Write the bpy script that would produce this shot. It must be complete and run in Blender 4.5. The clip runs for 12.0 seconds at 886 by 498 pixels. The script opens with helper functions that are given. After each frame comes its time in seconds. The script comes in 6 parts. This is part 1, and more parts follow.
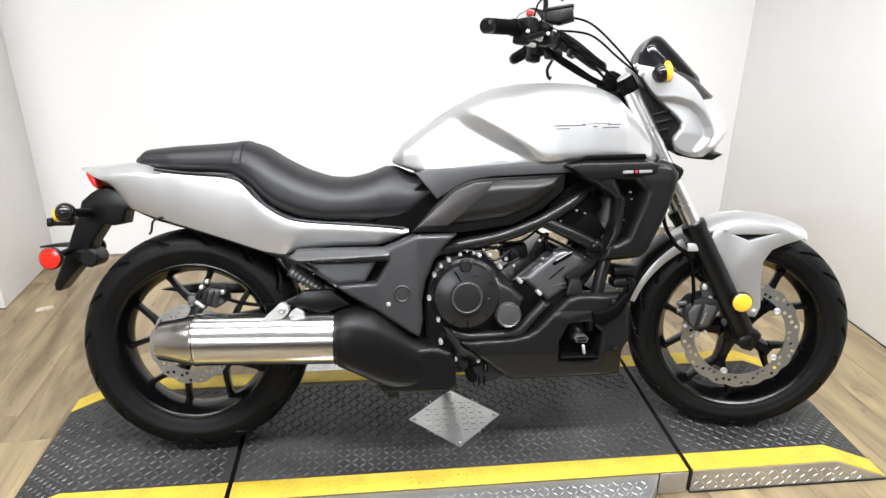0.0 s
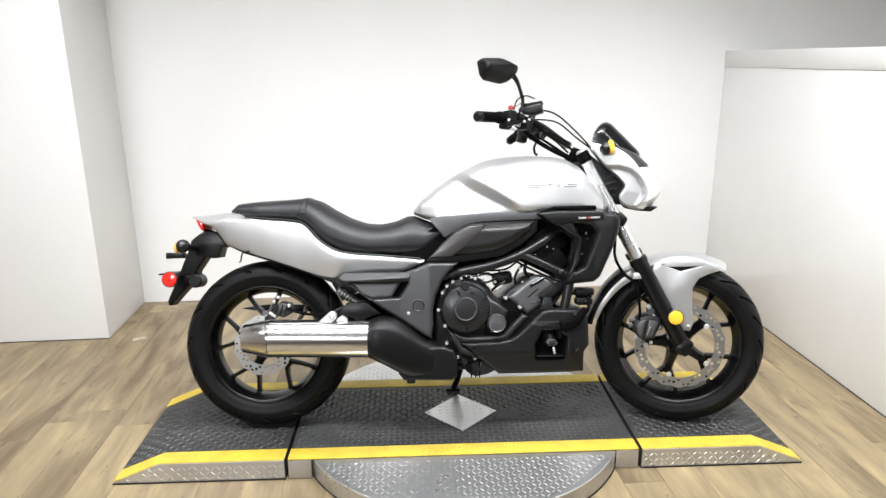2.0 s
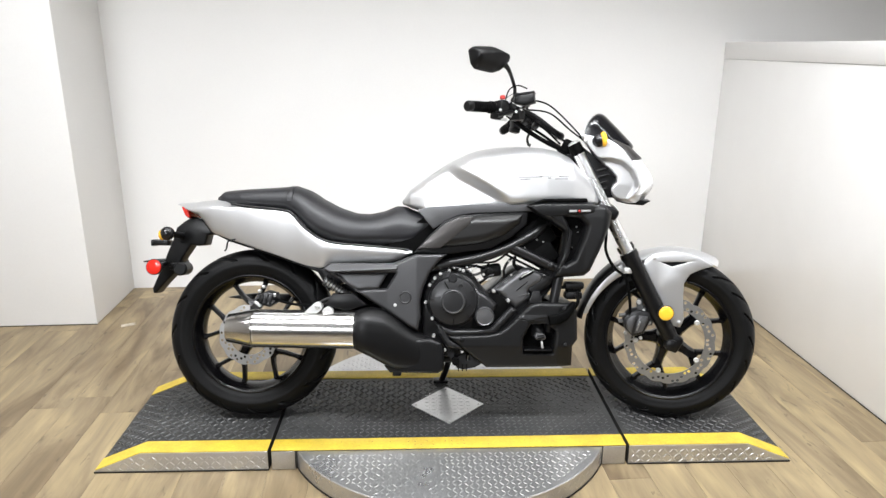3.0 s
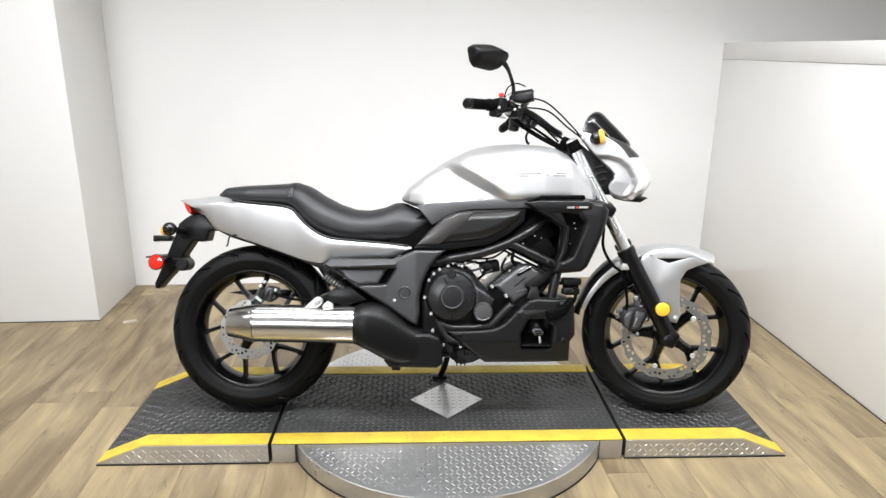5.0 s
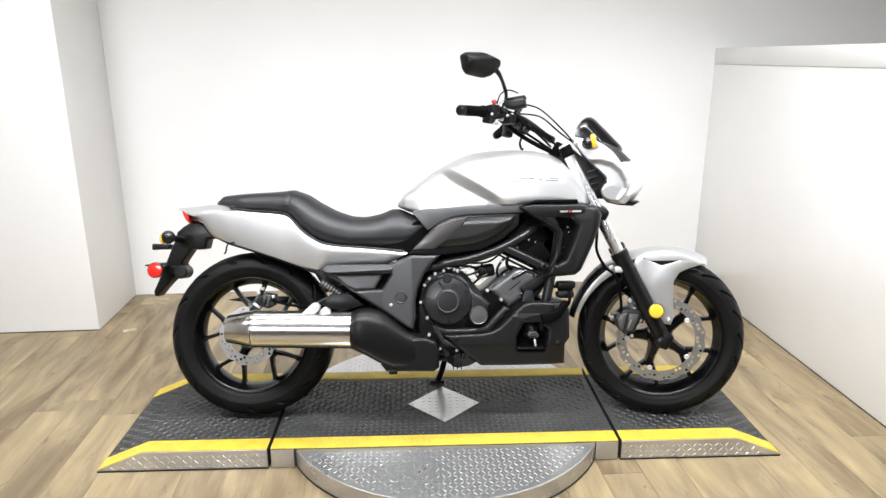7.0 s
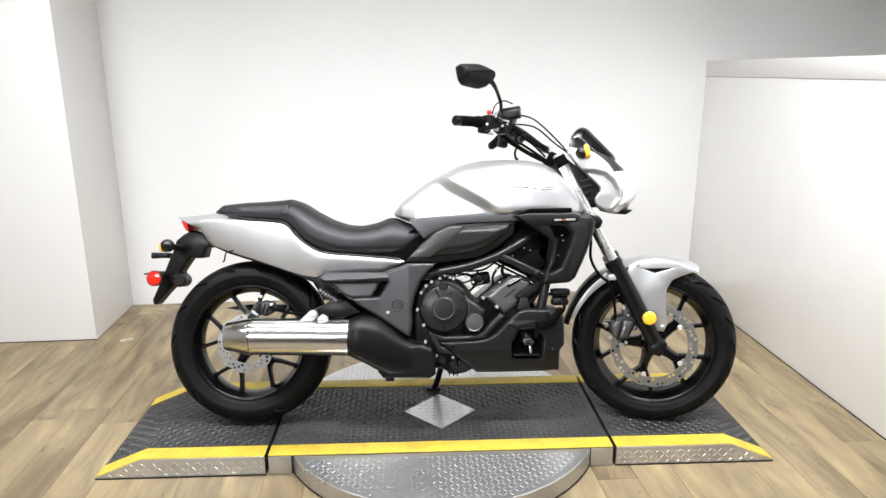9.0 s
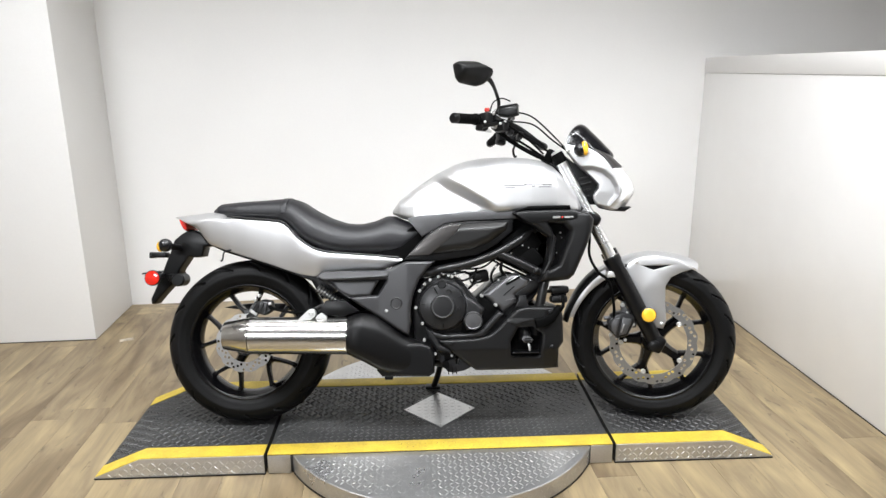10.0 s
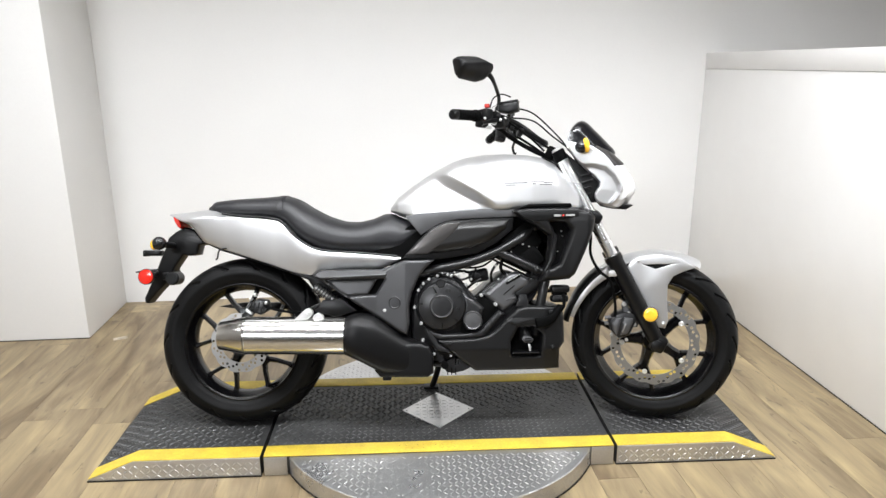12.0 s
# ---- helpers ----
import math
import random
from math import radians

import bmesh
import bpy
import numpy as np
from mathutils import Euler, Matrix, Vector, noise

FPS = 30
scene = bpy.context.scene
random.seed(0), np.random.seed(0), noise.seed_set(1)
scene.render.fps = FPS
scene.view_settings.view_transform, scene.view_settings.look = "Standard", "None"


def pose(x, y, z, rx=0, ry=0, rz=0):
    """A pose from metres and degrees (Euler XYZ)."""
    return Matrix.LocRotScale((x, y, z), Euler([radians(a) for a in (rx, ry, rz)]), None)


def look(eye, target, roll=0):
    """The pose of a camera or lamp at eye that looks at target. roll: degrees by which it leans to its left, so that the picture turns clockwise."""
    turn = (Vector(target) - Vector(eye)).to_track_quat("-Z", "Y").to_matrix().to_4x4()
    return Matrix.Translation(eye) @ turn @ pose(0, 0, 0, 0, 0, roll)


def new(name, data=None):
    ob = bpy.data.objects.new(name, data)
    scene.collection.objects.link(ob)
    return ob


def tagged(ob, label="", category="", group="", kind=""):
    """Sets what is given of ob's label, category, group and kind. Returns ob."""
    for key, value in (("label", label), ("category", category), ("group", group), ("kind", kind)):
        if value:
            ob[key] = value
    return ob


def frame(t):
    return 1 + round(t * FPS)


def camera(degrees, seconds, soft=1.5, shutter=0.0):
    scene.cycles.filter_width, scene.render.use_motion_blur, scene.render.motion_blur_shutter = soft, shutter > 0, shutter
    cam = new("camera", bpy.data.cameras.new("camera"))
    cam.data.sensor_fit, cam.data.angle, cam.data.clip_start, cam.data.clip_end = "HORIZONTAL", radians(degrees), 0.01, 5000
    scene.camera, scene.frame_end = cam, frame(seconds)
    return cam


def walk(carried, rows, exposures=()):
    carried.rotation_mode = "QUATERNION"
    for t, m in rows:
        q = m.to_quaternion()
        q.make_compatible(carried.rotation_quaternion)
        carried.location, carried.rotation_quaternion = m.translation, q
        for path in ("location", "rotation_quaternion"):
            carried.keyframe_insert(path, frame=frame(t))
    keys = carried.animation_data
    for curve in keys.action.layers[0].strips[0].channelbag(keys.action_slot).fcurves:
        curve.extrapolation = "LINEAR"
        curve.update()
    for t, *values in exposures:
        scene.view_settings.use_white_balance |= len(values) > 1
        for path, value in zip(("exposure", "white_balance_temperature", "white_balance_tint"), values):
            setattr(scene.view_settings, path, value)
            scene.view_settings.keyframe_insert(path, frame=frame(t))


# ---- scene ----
cam = camera(66.45, 12.0, 1.45)
PATH = [
    (0, (-0.206, -1.507, 1.319), (-0.019, 0.326, 0.543), 0.35),
    (0.1, (-0.200, -1.571, 1.326), (-0.008, 0.274, 0.584), 0.35),
    (0.2, (-0.184, -1.628, 1.334), (0.012, 0.229, 0.621), 0.58),
    (0.3, (-0.174, -1.685, 1.336), (0.014, 0.186, 0.656), 0.80),
    (0.4, (-0.157, -1.733, 1.341), (0.030, 0.147, 0.681), 0.80),
    (0.5, (-0.133, -1.787, 1.354), (0.026, 0.098, 0.703), 0.10),
    (0.7, (-0.142, -1.891, 1.371), (-0.023, 0.013, 0.770), -0.24),
    (1, (-0.131, -2.012, 1.379), (-0.029, -0.101, 0.795), -1.05),
    (1.2, (-0.139, -2.088, 1.380), (-0.037, -0.173, 0.807), -1.29),
    (1.5, (-0.163, -2.163, 1.375), (-0.066, -0.248, 0.807), -1.26),
    (2, (-0.157, -2.173, 1.373), (-0.078, -0.249, 0.833), -0.45),
    (2.5, (-0.127, -2.146, 1.371), (-0.049, -0.230, 0.800), 0.20),
    (3, (-0.117, -2.139, 1.375), (-0.037, -0.225, 0.801), 0.44),
    (5, (-0.111, -2.169, 1.364), (-0.034, -0.253, 0.794), 0.55),
    (5.5, (-0.105, -2.182, 1.354), (-0.033, -0.262, 0.797), 0.39),
    (6, (-0.108, -2.187, 1.357), (-0.032, -0.269, 0.795), 0.15),
    (6.5, (-0.097, -2.191, 1.362), (-0.023, -0.274, 0.798), -0.20),
    (7, (-0.097, -2.201, 1.362), (-0.019, -0.279, 0.815), -0.09),
    (9, (-0.100, -2.236, 1.355), (-0.009, -0.305, 0.844), -0.06),
    (9.5, (-0.094, -2.233, 1.354), (-0.009, -0.303, 0.837), -0.32),
    (10, (-0.093, -2.233, 1.352), (-0.003, -0.303, 0.837), -0.37),
    (10.5, (-0.094, -2.231, 1.353), (-0.001, -0.302, 0.834), -0.07),
    (11, (-0.085, -2.222, 1.351), (0.003, -0.292, 0.834), -0.23),
    (11.5, (-0.095, -2.215, 1.348), (0.002, -0.285, 0.835), -0.04),
    (12, (-0.101, -2.192, 1.352), (-0.000, -0.265, 0.824), -0.23),
]
EXPO = [(0.0, 0.04), (0.6, 0.0), (1.5, 0.03), (3.0, -0.05), (5.5, -0.07), (7.0, 0.08), (9.0, 0.0), (10.5, -0.16), (12.0, -0.1)]
walk(cam, [(t, look(eye, target, roll)) for t, eye, target, roll in PATH], EXPO)

# ---- world and lights ----
world = bpy.data.worlds.new("world")
scene.world = world
world.use_nodes = True
world.node_tree.nodes["Background"].inputs[0].default_value = (0.75, 0.77, 0.8, 1)
world.node_tree.nodes["Background"].inputs[1].default_value = 0.05


def area(x, y, z, tx, ty, tz, sx, sy, watts, colour, spread=180):
    la = bpy.data.lights.new("lamp", "AREA")
    la.shape, la.size, la.size_y, la.energy, la.color = "RECTANGLE", sx, sy, watts, colour
    la.spread = radians(spread)
    ob = new("lamp", la)
    ob.matrix_world = look((x, y, z), (tx, ty, tz))
    return ob


WHITE_LIGHT = (0.935, 0.962, 1.0)
# assumed lamps, all out of view, sited to suit the shading
LAMPS = {(-1.9, -0.9): 27, (-0.3, -0.9): 34, (1.15, -0.9): 32, (2.6, -0.9): 13, (-1.3, 0.3): 4.5, (0.0, 0.3): 5, (1.1, 0.3): 5.5, (-2.0, -4.6): 53, (1.2, -5.2): 20}
# added fill: (-2.0, -4.6) brightens the partition, (2.6, -0.9) the wall beyond
ROWS = {-0.9: (0.0, 1.45, 0.1, 100), 0.3: (0.0, 0.15, 0.0, 105), -4.6: (3.2, 4.8, 0.3, 110), -5.2: (0.0, 1.5, 0.0, 150)}
for (lx, ly), watts in LAMPS.items():
    right, ahead, down, spread = ROWS[ly]
    area(lx, ly, 2.66, lx + right, ly + ahead, down, 1.25, 0.28, watts, WHITE_LIGHT, spread)



# ---- materials ----
def mat(name, col, rough=0.5, metal=0.0, var=0.12, scale=6.0, bump=0.0, bscale=150.0, coat=0.0, col2=None, fine=0.06, stretch=(1, 1, 1), rvar=0.08, spec=0.5):
    m = bpy.data.materials.new(name)
    m.use_nodes = True
    nt = m.node_tree
    n, l = nt.nodes, nt.links
    p = n["Principled BSDF"]
    tc = n.new("ShaderNodeTexCoord")
    mp = n.new("ShaderNodeMapping")
    mp.inputs["Scale"].default_value = stretch
    l.new(tc.outputs["Object"], mp.inputs[0])
    big = n.new("ShaderNodeTexNoise")
    big.inputs["Scale"].default_value, big.inputs["Detail"].default_value = scale, 5
    small = n.new("ShaderNodeTexNoise")
    small.inputs["Scale"].default_value, small.inputs["Detail"].default_value = bscale, 3
    l.new(mp.outputs[0], big.inputs["Vector"])
    l.new(mp.outputs[0], small.inputs["Vector"])
    mx = n.new("ShaderNodeMix")
    mx.data_type = "RGBA"
    other = col2 or tuple(c * (1 - 2 * var) for c in col)
    ramp = n.new("ShaderNodeMapRange")
    ramp.inputs["From Min"].default_value, ramp.inputs["From Max"].default_value = 0.35, 0.65
    l.new(big.outputs["Fac"], ramp.inputs["Value"])
    l.new(ramp.outputs[0], mx.inputs["Factor"])
    mx.inputs["A"].default_value, mx.inputs["B"].default_value = (*col, 1), (*other, 1)
    hs = n.new("ShaderNodeHueSaturation")
    vr = n.new("ShaderNodeMapRange")
    vr.inputs["To Min"].default_value, vr.inputs["To Max"].default_value = 1 - 2 * fine, 1 + 2 * fine
    l.new(small.outputs["Fac"], vr.inputs["Value"])
    l.new(vr.outputs[0], hs.inputs["Value"])
    l.new(mx.outputs["Result"], hs.inputs["Color"])
    l.new(hs.outputs[0], p.inputs["Base Color"])
    rr = n.new("ShaderNodeMapRange")
    rr.inputs["To Min"].default_value, rr.inputs["To Max"].default_value = max(rough - rvar, 0.02), min(rough + rvar, 1)
    l.new(big.outputs["Fac"], rr.inputs["Value"])
    l.new(rr.outputs[0], p.inputs["Roughness"])
    p.inputs["Metallic"].default_value = metal
    p.inputs["Coat Weight"].default_value = coat
    p.inputs["Specular IOR Level"].default_value = spec
    p.inputs["Coat Roughness"].default_value = 0.08
    if bump:
        b = n.new("ShaderNodeBump")
        b.inputs["Strength"].default_value, b.inputs["Distance"].default_value = bump, 0.002
        l.new(small.outputs["Fac"], b.inputs["Height"])
        l.new(b.outputs[0], p.inputs["Normal"])
    return m


SILVER = mat("silver_paint", (0.66, 0.66, 0.665), 0.43, 0.9, 0.02, 3, 0, 1500, 0.05, fine=0.06, rvar=0.02)
AIRBOX = mat("satin_charcoal_paint", (0.008, 0.0077, 0.0075), 0.38, 0.0, 0.04, 4, 0.03, 900, 0.0, fine=0.05, spec=0.36)
FACET = mat("satin_bronze_grey", (0.07, 0.066, 0.064), 0.36, 0.6, 0.05, 4, 0.05, 900, 0.1, fine=0.05)
GREY = mat("dark_grey_paint", (0.045, 0.045, 0.047), 0.35, 0.45, 0.04, 4, 0.05, 900, 0.1, fine=0.05)
BAND = mat("satin_grey_trim", (0.085, 0.085, 0.088), 0.42, 0.5, 0.03, 4, 0.04, 800, 0.0)
BLACK = mat("black_plastic", (0.0042, 0.0042, 0.0045), 0.37, 0.0, 0.1, 9, 0.12, 700, spec=0.25)
SHROUD_GREY = mat("charcoal_plastic", (0.0065, 0.0065, 0.0068), 0.36, 0.0, 0.06, 7, 0.1, 800, spec=0.3)
GLOSS = mat("gloss_black", (0.006, 0.006, 0.007), 0.2, 0.0, 0.05, 5, 0, 300, 0.1)
SATIN = mat("satin_black_metal", (0.003, 0.003, 0.0033), 0.34, 0.0, 0.1, 8, 0.03, 400, spec=0.3)
ENGINE = mat("engine_black", (0.023, 0.023, 0.024), 0.32, 0.4, 0.1, 12, 0.1, 500)
ENGGREY = mat("engine_grey", (0.11, 0.11, 0.113), 0.36, 0.6, 0.08, 12, 0.08, 500)
CHROME = mat("chrome", (0.62, 0.61, 0.59), 0.21, 1.0, 0.03, 6, 0.02, 300, fine=0.02, stretch=(1, 14, 14), rvar=0.02)
TUBE = mat("polished_tube", (0.9, 0.9, 0.9), 0.27, 1.0, 0.03, 6, 0, 300, fine=0.02)
STEEL = mat("brushed_steel", (0.66, 0.66, 0.65), 0.34, 0.85, 0.05, 20, 0.03, 600)
DISC = mat("brake_disc_steel", (0.42, 0.42, 0.415), 0.36, 0.9, 0.05, 20, 0.03, 600)
ALLOY = mat("bare_alloy", (0.6, 0.6, 0.59), 0.4, 0.6, 0.06, 14, 0.05, 500)
BOLT = mat("zinc_bolt", (0.62, 0.62, 0.61), 0.3, 0.5, 0.05, 30)
RUBBER = mat("tyre_rubber", (0.006, 0.006, 0.0062), 0.45, 0.0, 0.18, 7, 0.2, 350, col2=(0.003, 0.003, 0.003), spec=0.14)
# rubber, and the near-black sheets that paint shade into gaps and recesses
SOFT_OR_SHADE = mat("soft_rubber_and_shade", (0.0018, 0.0018, 0.0018), 0.6, 0.0, 0.1, 9, 0.2, 400, spec=0.05)
VINYL = mat("seat_vinyl", (0.0075, 0.0075, 0.0095), 0.46, 0.0, 0.06, 4, 0.2, 800, spec=0.5)
AMBER = mat("amber_lens", (0.95, 0.52, 0.04), 0.18, 0.0, 0.05, 20, 0.1, 300, 0.4)
RED = mat("red_lens", (0.62, 0.022, 0.012), 0.16, 0.0, 0.05, 20, 0.1, 300, 0.5)
WHITE = mat("badge_white", (0.26, 0.26, 0.255), 0.4)
REDINK = mat("badge_red", (0.55, 0.03, 0.02), 0.4)
PAPER = mat("soiled_paper", (0.55, 0.48, 0.38), 0.8, 0.0, 0.2, 60, 0.2, 200)
LINE = mat("emblem_dark", (0.09, 0.09, 0.092), 0.35, 0.4)
RIM = mat("black_wheel_paint", (0.0025, 0.0025, 0.003), 0.24, 0.0, 0.08, 8, 0.02, 400, spec=0.35)
FRAME = mat("satin_frame_paint", (0.009, 0.009, 0.0095), 0.32, 0.1, 0.06, 8, 0.03, 500, spec=0.42)
PANEL = mat("glossy_white_panel", (0.89, 0.885, 0.875), 0.14, 0.0, 0.015, 1.3, 0.25, 7, fine=0.01, rvar=0.03, spec=0.6)
WALL = mat("white_wall_paint", (0.80, 0.795, 0.785), 0.42, 0.0, 0.015, 1.3, 0.06, 120, fine=0.01)
TRIM = mat("white_cap_trim", (0.8, 0.79, 0.78), 0.35, 0.0, 0.02, 2, 0.03, 150, fine=0.01)
# ceiling is never in view; dark so the black parts reflect little
CEIL = mat("dim_ceiling_grey", (0.2, 0.195, 0.19), 0.8, 0.0, 0.04, 2, 0.1, 90)
# dark brown stands in for a dim showroom in the reflections
FARWALL = mat("dim_room_brown", (0.15, 0.13, 0.112), 0.7, 0.0, 0.04, 1.5, 0.1, 90)
PLATE = mat("black_tread_plate", (0.02, 0.02, 0.0205), 0.5, 0.2, 0.3, 5, 0.15, 260, col2=(0.05, 0.05, 0.049), fine=0.25)
PLATELUG = mat("worn_tread_lugs", (0.045, 0.045, 0.045), 0.42, 0.35, 0.3, 9, 0.1, 300, col2=(0.1, 0.1, 0.1), fine=0.25)
YELLOW = mat("yellow_paint", (0.62, 0.455, 0.045), 0.5, 0.0, 0.05, 14, 0.15, 120, fine=0.14, col2=(0.5, 0.36, 0.04))
DIAMOND = mat("bright_tread_plate", (0.6, 0.6, 0.6), 0.3, 0.85, 0.08, 7, 0.06, 240, fine=0.1)
DIAMLUG = mat("bright_tread_lugs", (0.62, 0.62, 0.62), 0.36, 0.8, 0.06, 9, 0.05, 300)
GAP = mat("dark_gap", (0.015, 0.014, 0.013), 0.9)
MIRROR = mat("mirror_glass", (0.9, 0.9, 0.9), 0.02, 1.0, 0.0, 5, fine=0, rvar=0)


def glare_lens():
    m = bpy.data.materials.new("glare_white_lens")
    m.use_nodes = True
    p = m.node_tree.nodes["Principled BSDF"]
    # opaque white base paints the glare on the lens
    p.inputs["Base Color"].default_value = (0.92, 0.93, 0.94, 1)
    p.inputs["Roughness"].default_value = 0.08
    p.inputs["Metallic"].default_value = 0.05
    p.inputs["Coat Weight"].default_value = 1.0
    return m


LENS_GLARE = glare_lens()


def wood():
    """Grey-brown printed oak, grain along the plank, tone by plank."""
    m = bpy.data.materials.new("oak_laminate")
    m.use_nodes = True
    nt = m.node_tree
    n, l = nt.nodes, nt.links
    p = n["Principled BSDF"]
    tc, oi = n.new("ShaderNodeTexCoord"), n.new("ShaderNodeObjectInfo")
    off = n.new("ShaderNodeVectorMath")
    off.operation = "SCALE"
    cmb = n.new("ShaderNodeCombineXYZ")
    for i in range(3):
        l.new(oi.outputs["Random"], cmb.inputs[i])
    l.new(cmb.outputs[0], off.inputs[0])
    off.inputs["Scale"].default_value = 37.0
    add = n.new("ShaderNodeVectorMath")
    l.new(tc.outputs["Object"], add.inputs[0])
    l.new(off.outputs[0], add.inputs[1])

    def noise_at(sx, sy, scale, detail, dist):
        mp = n.new("ShaderNodeMapping")
        mp.inputs["Scale"].default_value = (sx, sy, 1)
        l.new(add.outputs[0], mp.inputs[0])
        t = n.new("ShaderNodeTexNoise")
        t.inputs["Scale"].default_value, t.inputs["Detail"].default_value, t.inputs["Distortion"].default_value = scale, detail, dist
        l.new(mp.outputs[0], t.inputs["Vector"])
        return t

    broad, grain, knots = noise_at(8, 1.7, 1.0, 4, 1.1), noise_at(60, 4.5, 1.0, 5, 0.8), noise_at(22, 6, 1.0, 3, 1.8)
    ramp = n.new("ShaderNodeValToRGB")
    e = ramp.color_ramp.elements
    e[0].position, e[0].color = 0.26, (0.12, 0.081, 0.043, 1)
    e[1].position, e[1].color = 0.74, (0.385, 0.295, 0.16, 1)
    mid = ramp.color_ramp.elements.new(0.5)
    mid.color = (0.24, 0.183, 0.106, 1)
    mixv = n.new("ShaderNodeMath")
    mixv.operation = "MULTIPLY_ADD"
    l.new(oi.outputs["Random"], mixv.inputs[0])
    mixv.inputs[1].default_value = 0.16
    l.new(broad.outputs["Fac"], mixv.inputs[2])
    sub = n.new("ShaderNodeMath")
    sub.operation = "SUBTRACT"
    l.new(mixv.outputs[0], sub.inputs[0])
    sub.inputs[1].default_value = 0.08
    l.new(sub.outputs[0], ramp.inputs[0])
    g = n.new("ShaderNodeMapRange")
    g.inputs["From Min"].default_value, g.inputs["From Max"].default_value = 0.3, 0.7
    g.inputs["To Min"].default_value, g.inputs["To Max"].default_value = 0.88, 1.08
    l.new(grain.outputs["Fac"], g.inputs["Value"])
    k = n.new("ShaderNodeMapRange")
    k.inputs["From Min"].default_value, k.inputs["From Max"].default_value = 0.63, 0.72
    k.inputs["To Min"].default_value, k.inputs["To Max"].default_value = 1.0, 0.55
    l.new(knots.outputs["Fac"], k.inputs["Value"])
    mul = n.new("ShaderNodeMath")
    mul.operation = "MULTIPLY"
    l.new(g.outputs[0], mul.inputs[0])
    l.new(k.outputs[0], mul.inputs[1])
    hs = n.new("ShaderNodeHueSaturation")
    l.new(ramp.outputs[0], hs.inputs["Color"])
    l.new(mul.outputs[0], hs.inputs["Value"])
    l.new(hs.outputs[0], p.inputs["Base Color"])
    p.inputs["Roughness"].default_value = 0.42
    b = n.new("ShaderNodeBump")
    b.inputs["Strength"].default_value, b.inputs["Distance"].default_value = 0.25, 0.001
    l.new(grain.outputs["Fac"], b.inputs["Height"])
    l.new(b.outputs[0], p.inputs["Normal"])
    return m


WOOD = wood()

from mathutils.bvhtree import BVHTree
from mathutils.geometry import delaunay_2d_cdt


# ---- geometry helpers ----
def finish(bm, sharp=0.62):
    bmesh.ops.recalc_face_normals(bm, faces=bm.faces)
    for f in bm.faces:
        f.smooth = True
    for e in bm.edges:
        e.smooth = len(e.link_faces) == 2 and e.calc_face_angle(0) < sharp


def mesh_of(name, bm, material, sharp=0.62):
    finish(bm, sharp)
    me = bpy.data.meshes.new(name)
    bm.to_mesh(me)
    bm.free()
    me.materials.append(material)
    return me


def part(name, bm, material, parent, label="", sharp=0.62):
    ob = new(name, mesh_of(name, bm, material, sharp))
    ob.parent = parent
    return tagged(ob, label)


def thing(name, label, category, m=None, group="", kind=""):
    ob = new(name)
    ob.matrix_world = m or Matrix()
    return tagged(ob, label, category, group, kind)


def spline(pts, n=6, closed=False):
    """Catmull-Rom through the points."""
    p = [Vector(q) for q in pts]
    out, count = [], len(p)
    for i in range(count if closed else count - 1):
        if closed:
            a, b, c, d = p[i - 1], p[i], p[(i + 1) % count], p[(i + 2) % count]
        else:
            a, b, c, d = p[max(i - 1, 0)], p[i], p[i + 1], p[min(i + 2, count - 1)]
        for k in range(n):
            t = k / n
            out.append(0.5 * (2 * b + (c - a) * t + (2 * a - 5 * b + 4 * c - d) * t * t + (3 * b - a - 3 * c + d) * t ** 3))
    if not closed:
        out.append(p[-1])
    return out


def skin(bm, rings, caps=True, closed=True):
    vs = [[bm.verts.new(q) for q in r] for r in rings]
    m = len(rings[0])
    for a, b in zip(vs, vs[1:]):
        for i in range(m if closed else m - 1):
            j = (i + 1) % m
            bm.faces.new((a[i], a[j], b[j], b[i]))
    if caps:
        bm.faces.new(vs[0])
        bm.faces.new(vs[-1])


def sweep(bm, pts, r, n=10, smooth=6):
    p = spline(pts, smooth) if smooth and len(pts) > 2 else [Vector(q) for q in pts]
    t = (p[1] - p[0]).normalized()
    u = t.orthogonal().normalized()
    rings = []
    for i, c in enumerate(p):
        d = (p[min(i + 1, len(p) - 1)] - p[max(i - 1, 0)]).normalized()
        u = (u - d * u.dot(d)).normalized()
        v = d.cross(u)
        rr = r(i / (len(p) - 1)) if callable(r) else r
        rings.append([c + (u * math.cos(a) + v * math.sin(a)) * rr for a in (2 * math.pi * k / n for k in range(n))])
    skin(bm, rings)


def tube(pts, r, n=10, smooth=6):
    bm = bmesh.new()
    sweep(bm, pts, r, n, smooth)
    return bm


def turned(bm, profile, c, axis=(0, -1, 0), n=32, close=False):
    """Profile of (radius, distance along the axis) turned round the axis at c."""
    w = Vector(axis).normalized()
    u = Vector((0, 0, 1)) if abs(w.z) < 0.9 else Vector((1, 0, 0))
    u = (u - w * u.dot(w)).normalized()
    v = w.cross(u)
    rings = [[Vector(c) + w * h + (u * math.cos(a) + v * math.sin(a)) * max(r, 0.0004) for a in (2 * math.pi * k / n for k in range(n))] for r, h in profile]
    if close:
        rings.append(rings[0])
    skin(bm, rings, caps=not close)
    if close:
        bmesh.ops.remove_doubles(bm, verts=bm.verts, dist=1e-5)


def lathe(profile, c, axis=(0, -1, 0), n=32, close=False):
    bm = bmesh.new()
    turned(bm, profile, c, axis, n, close)
    return bm


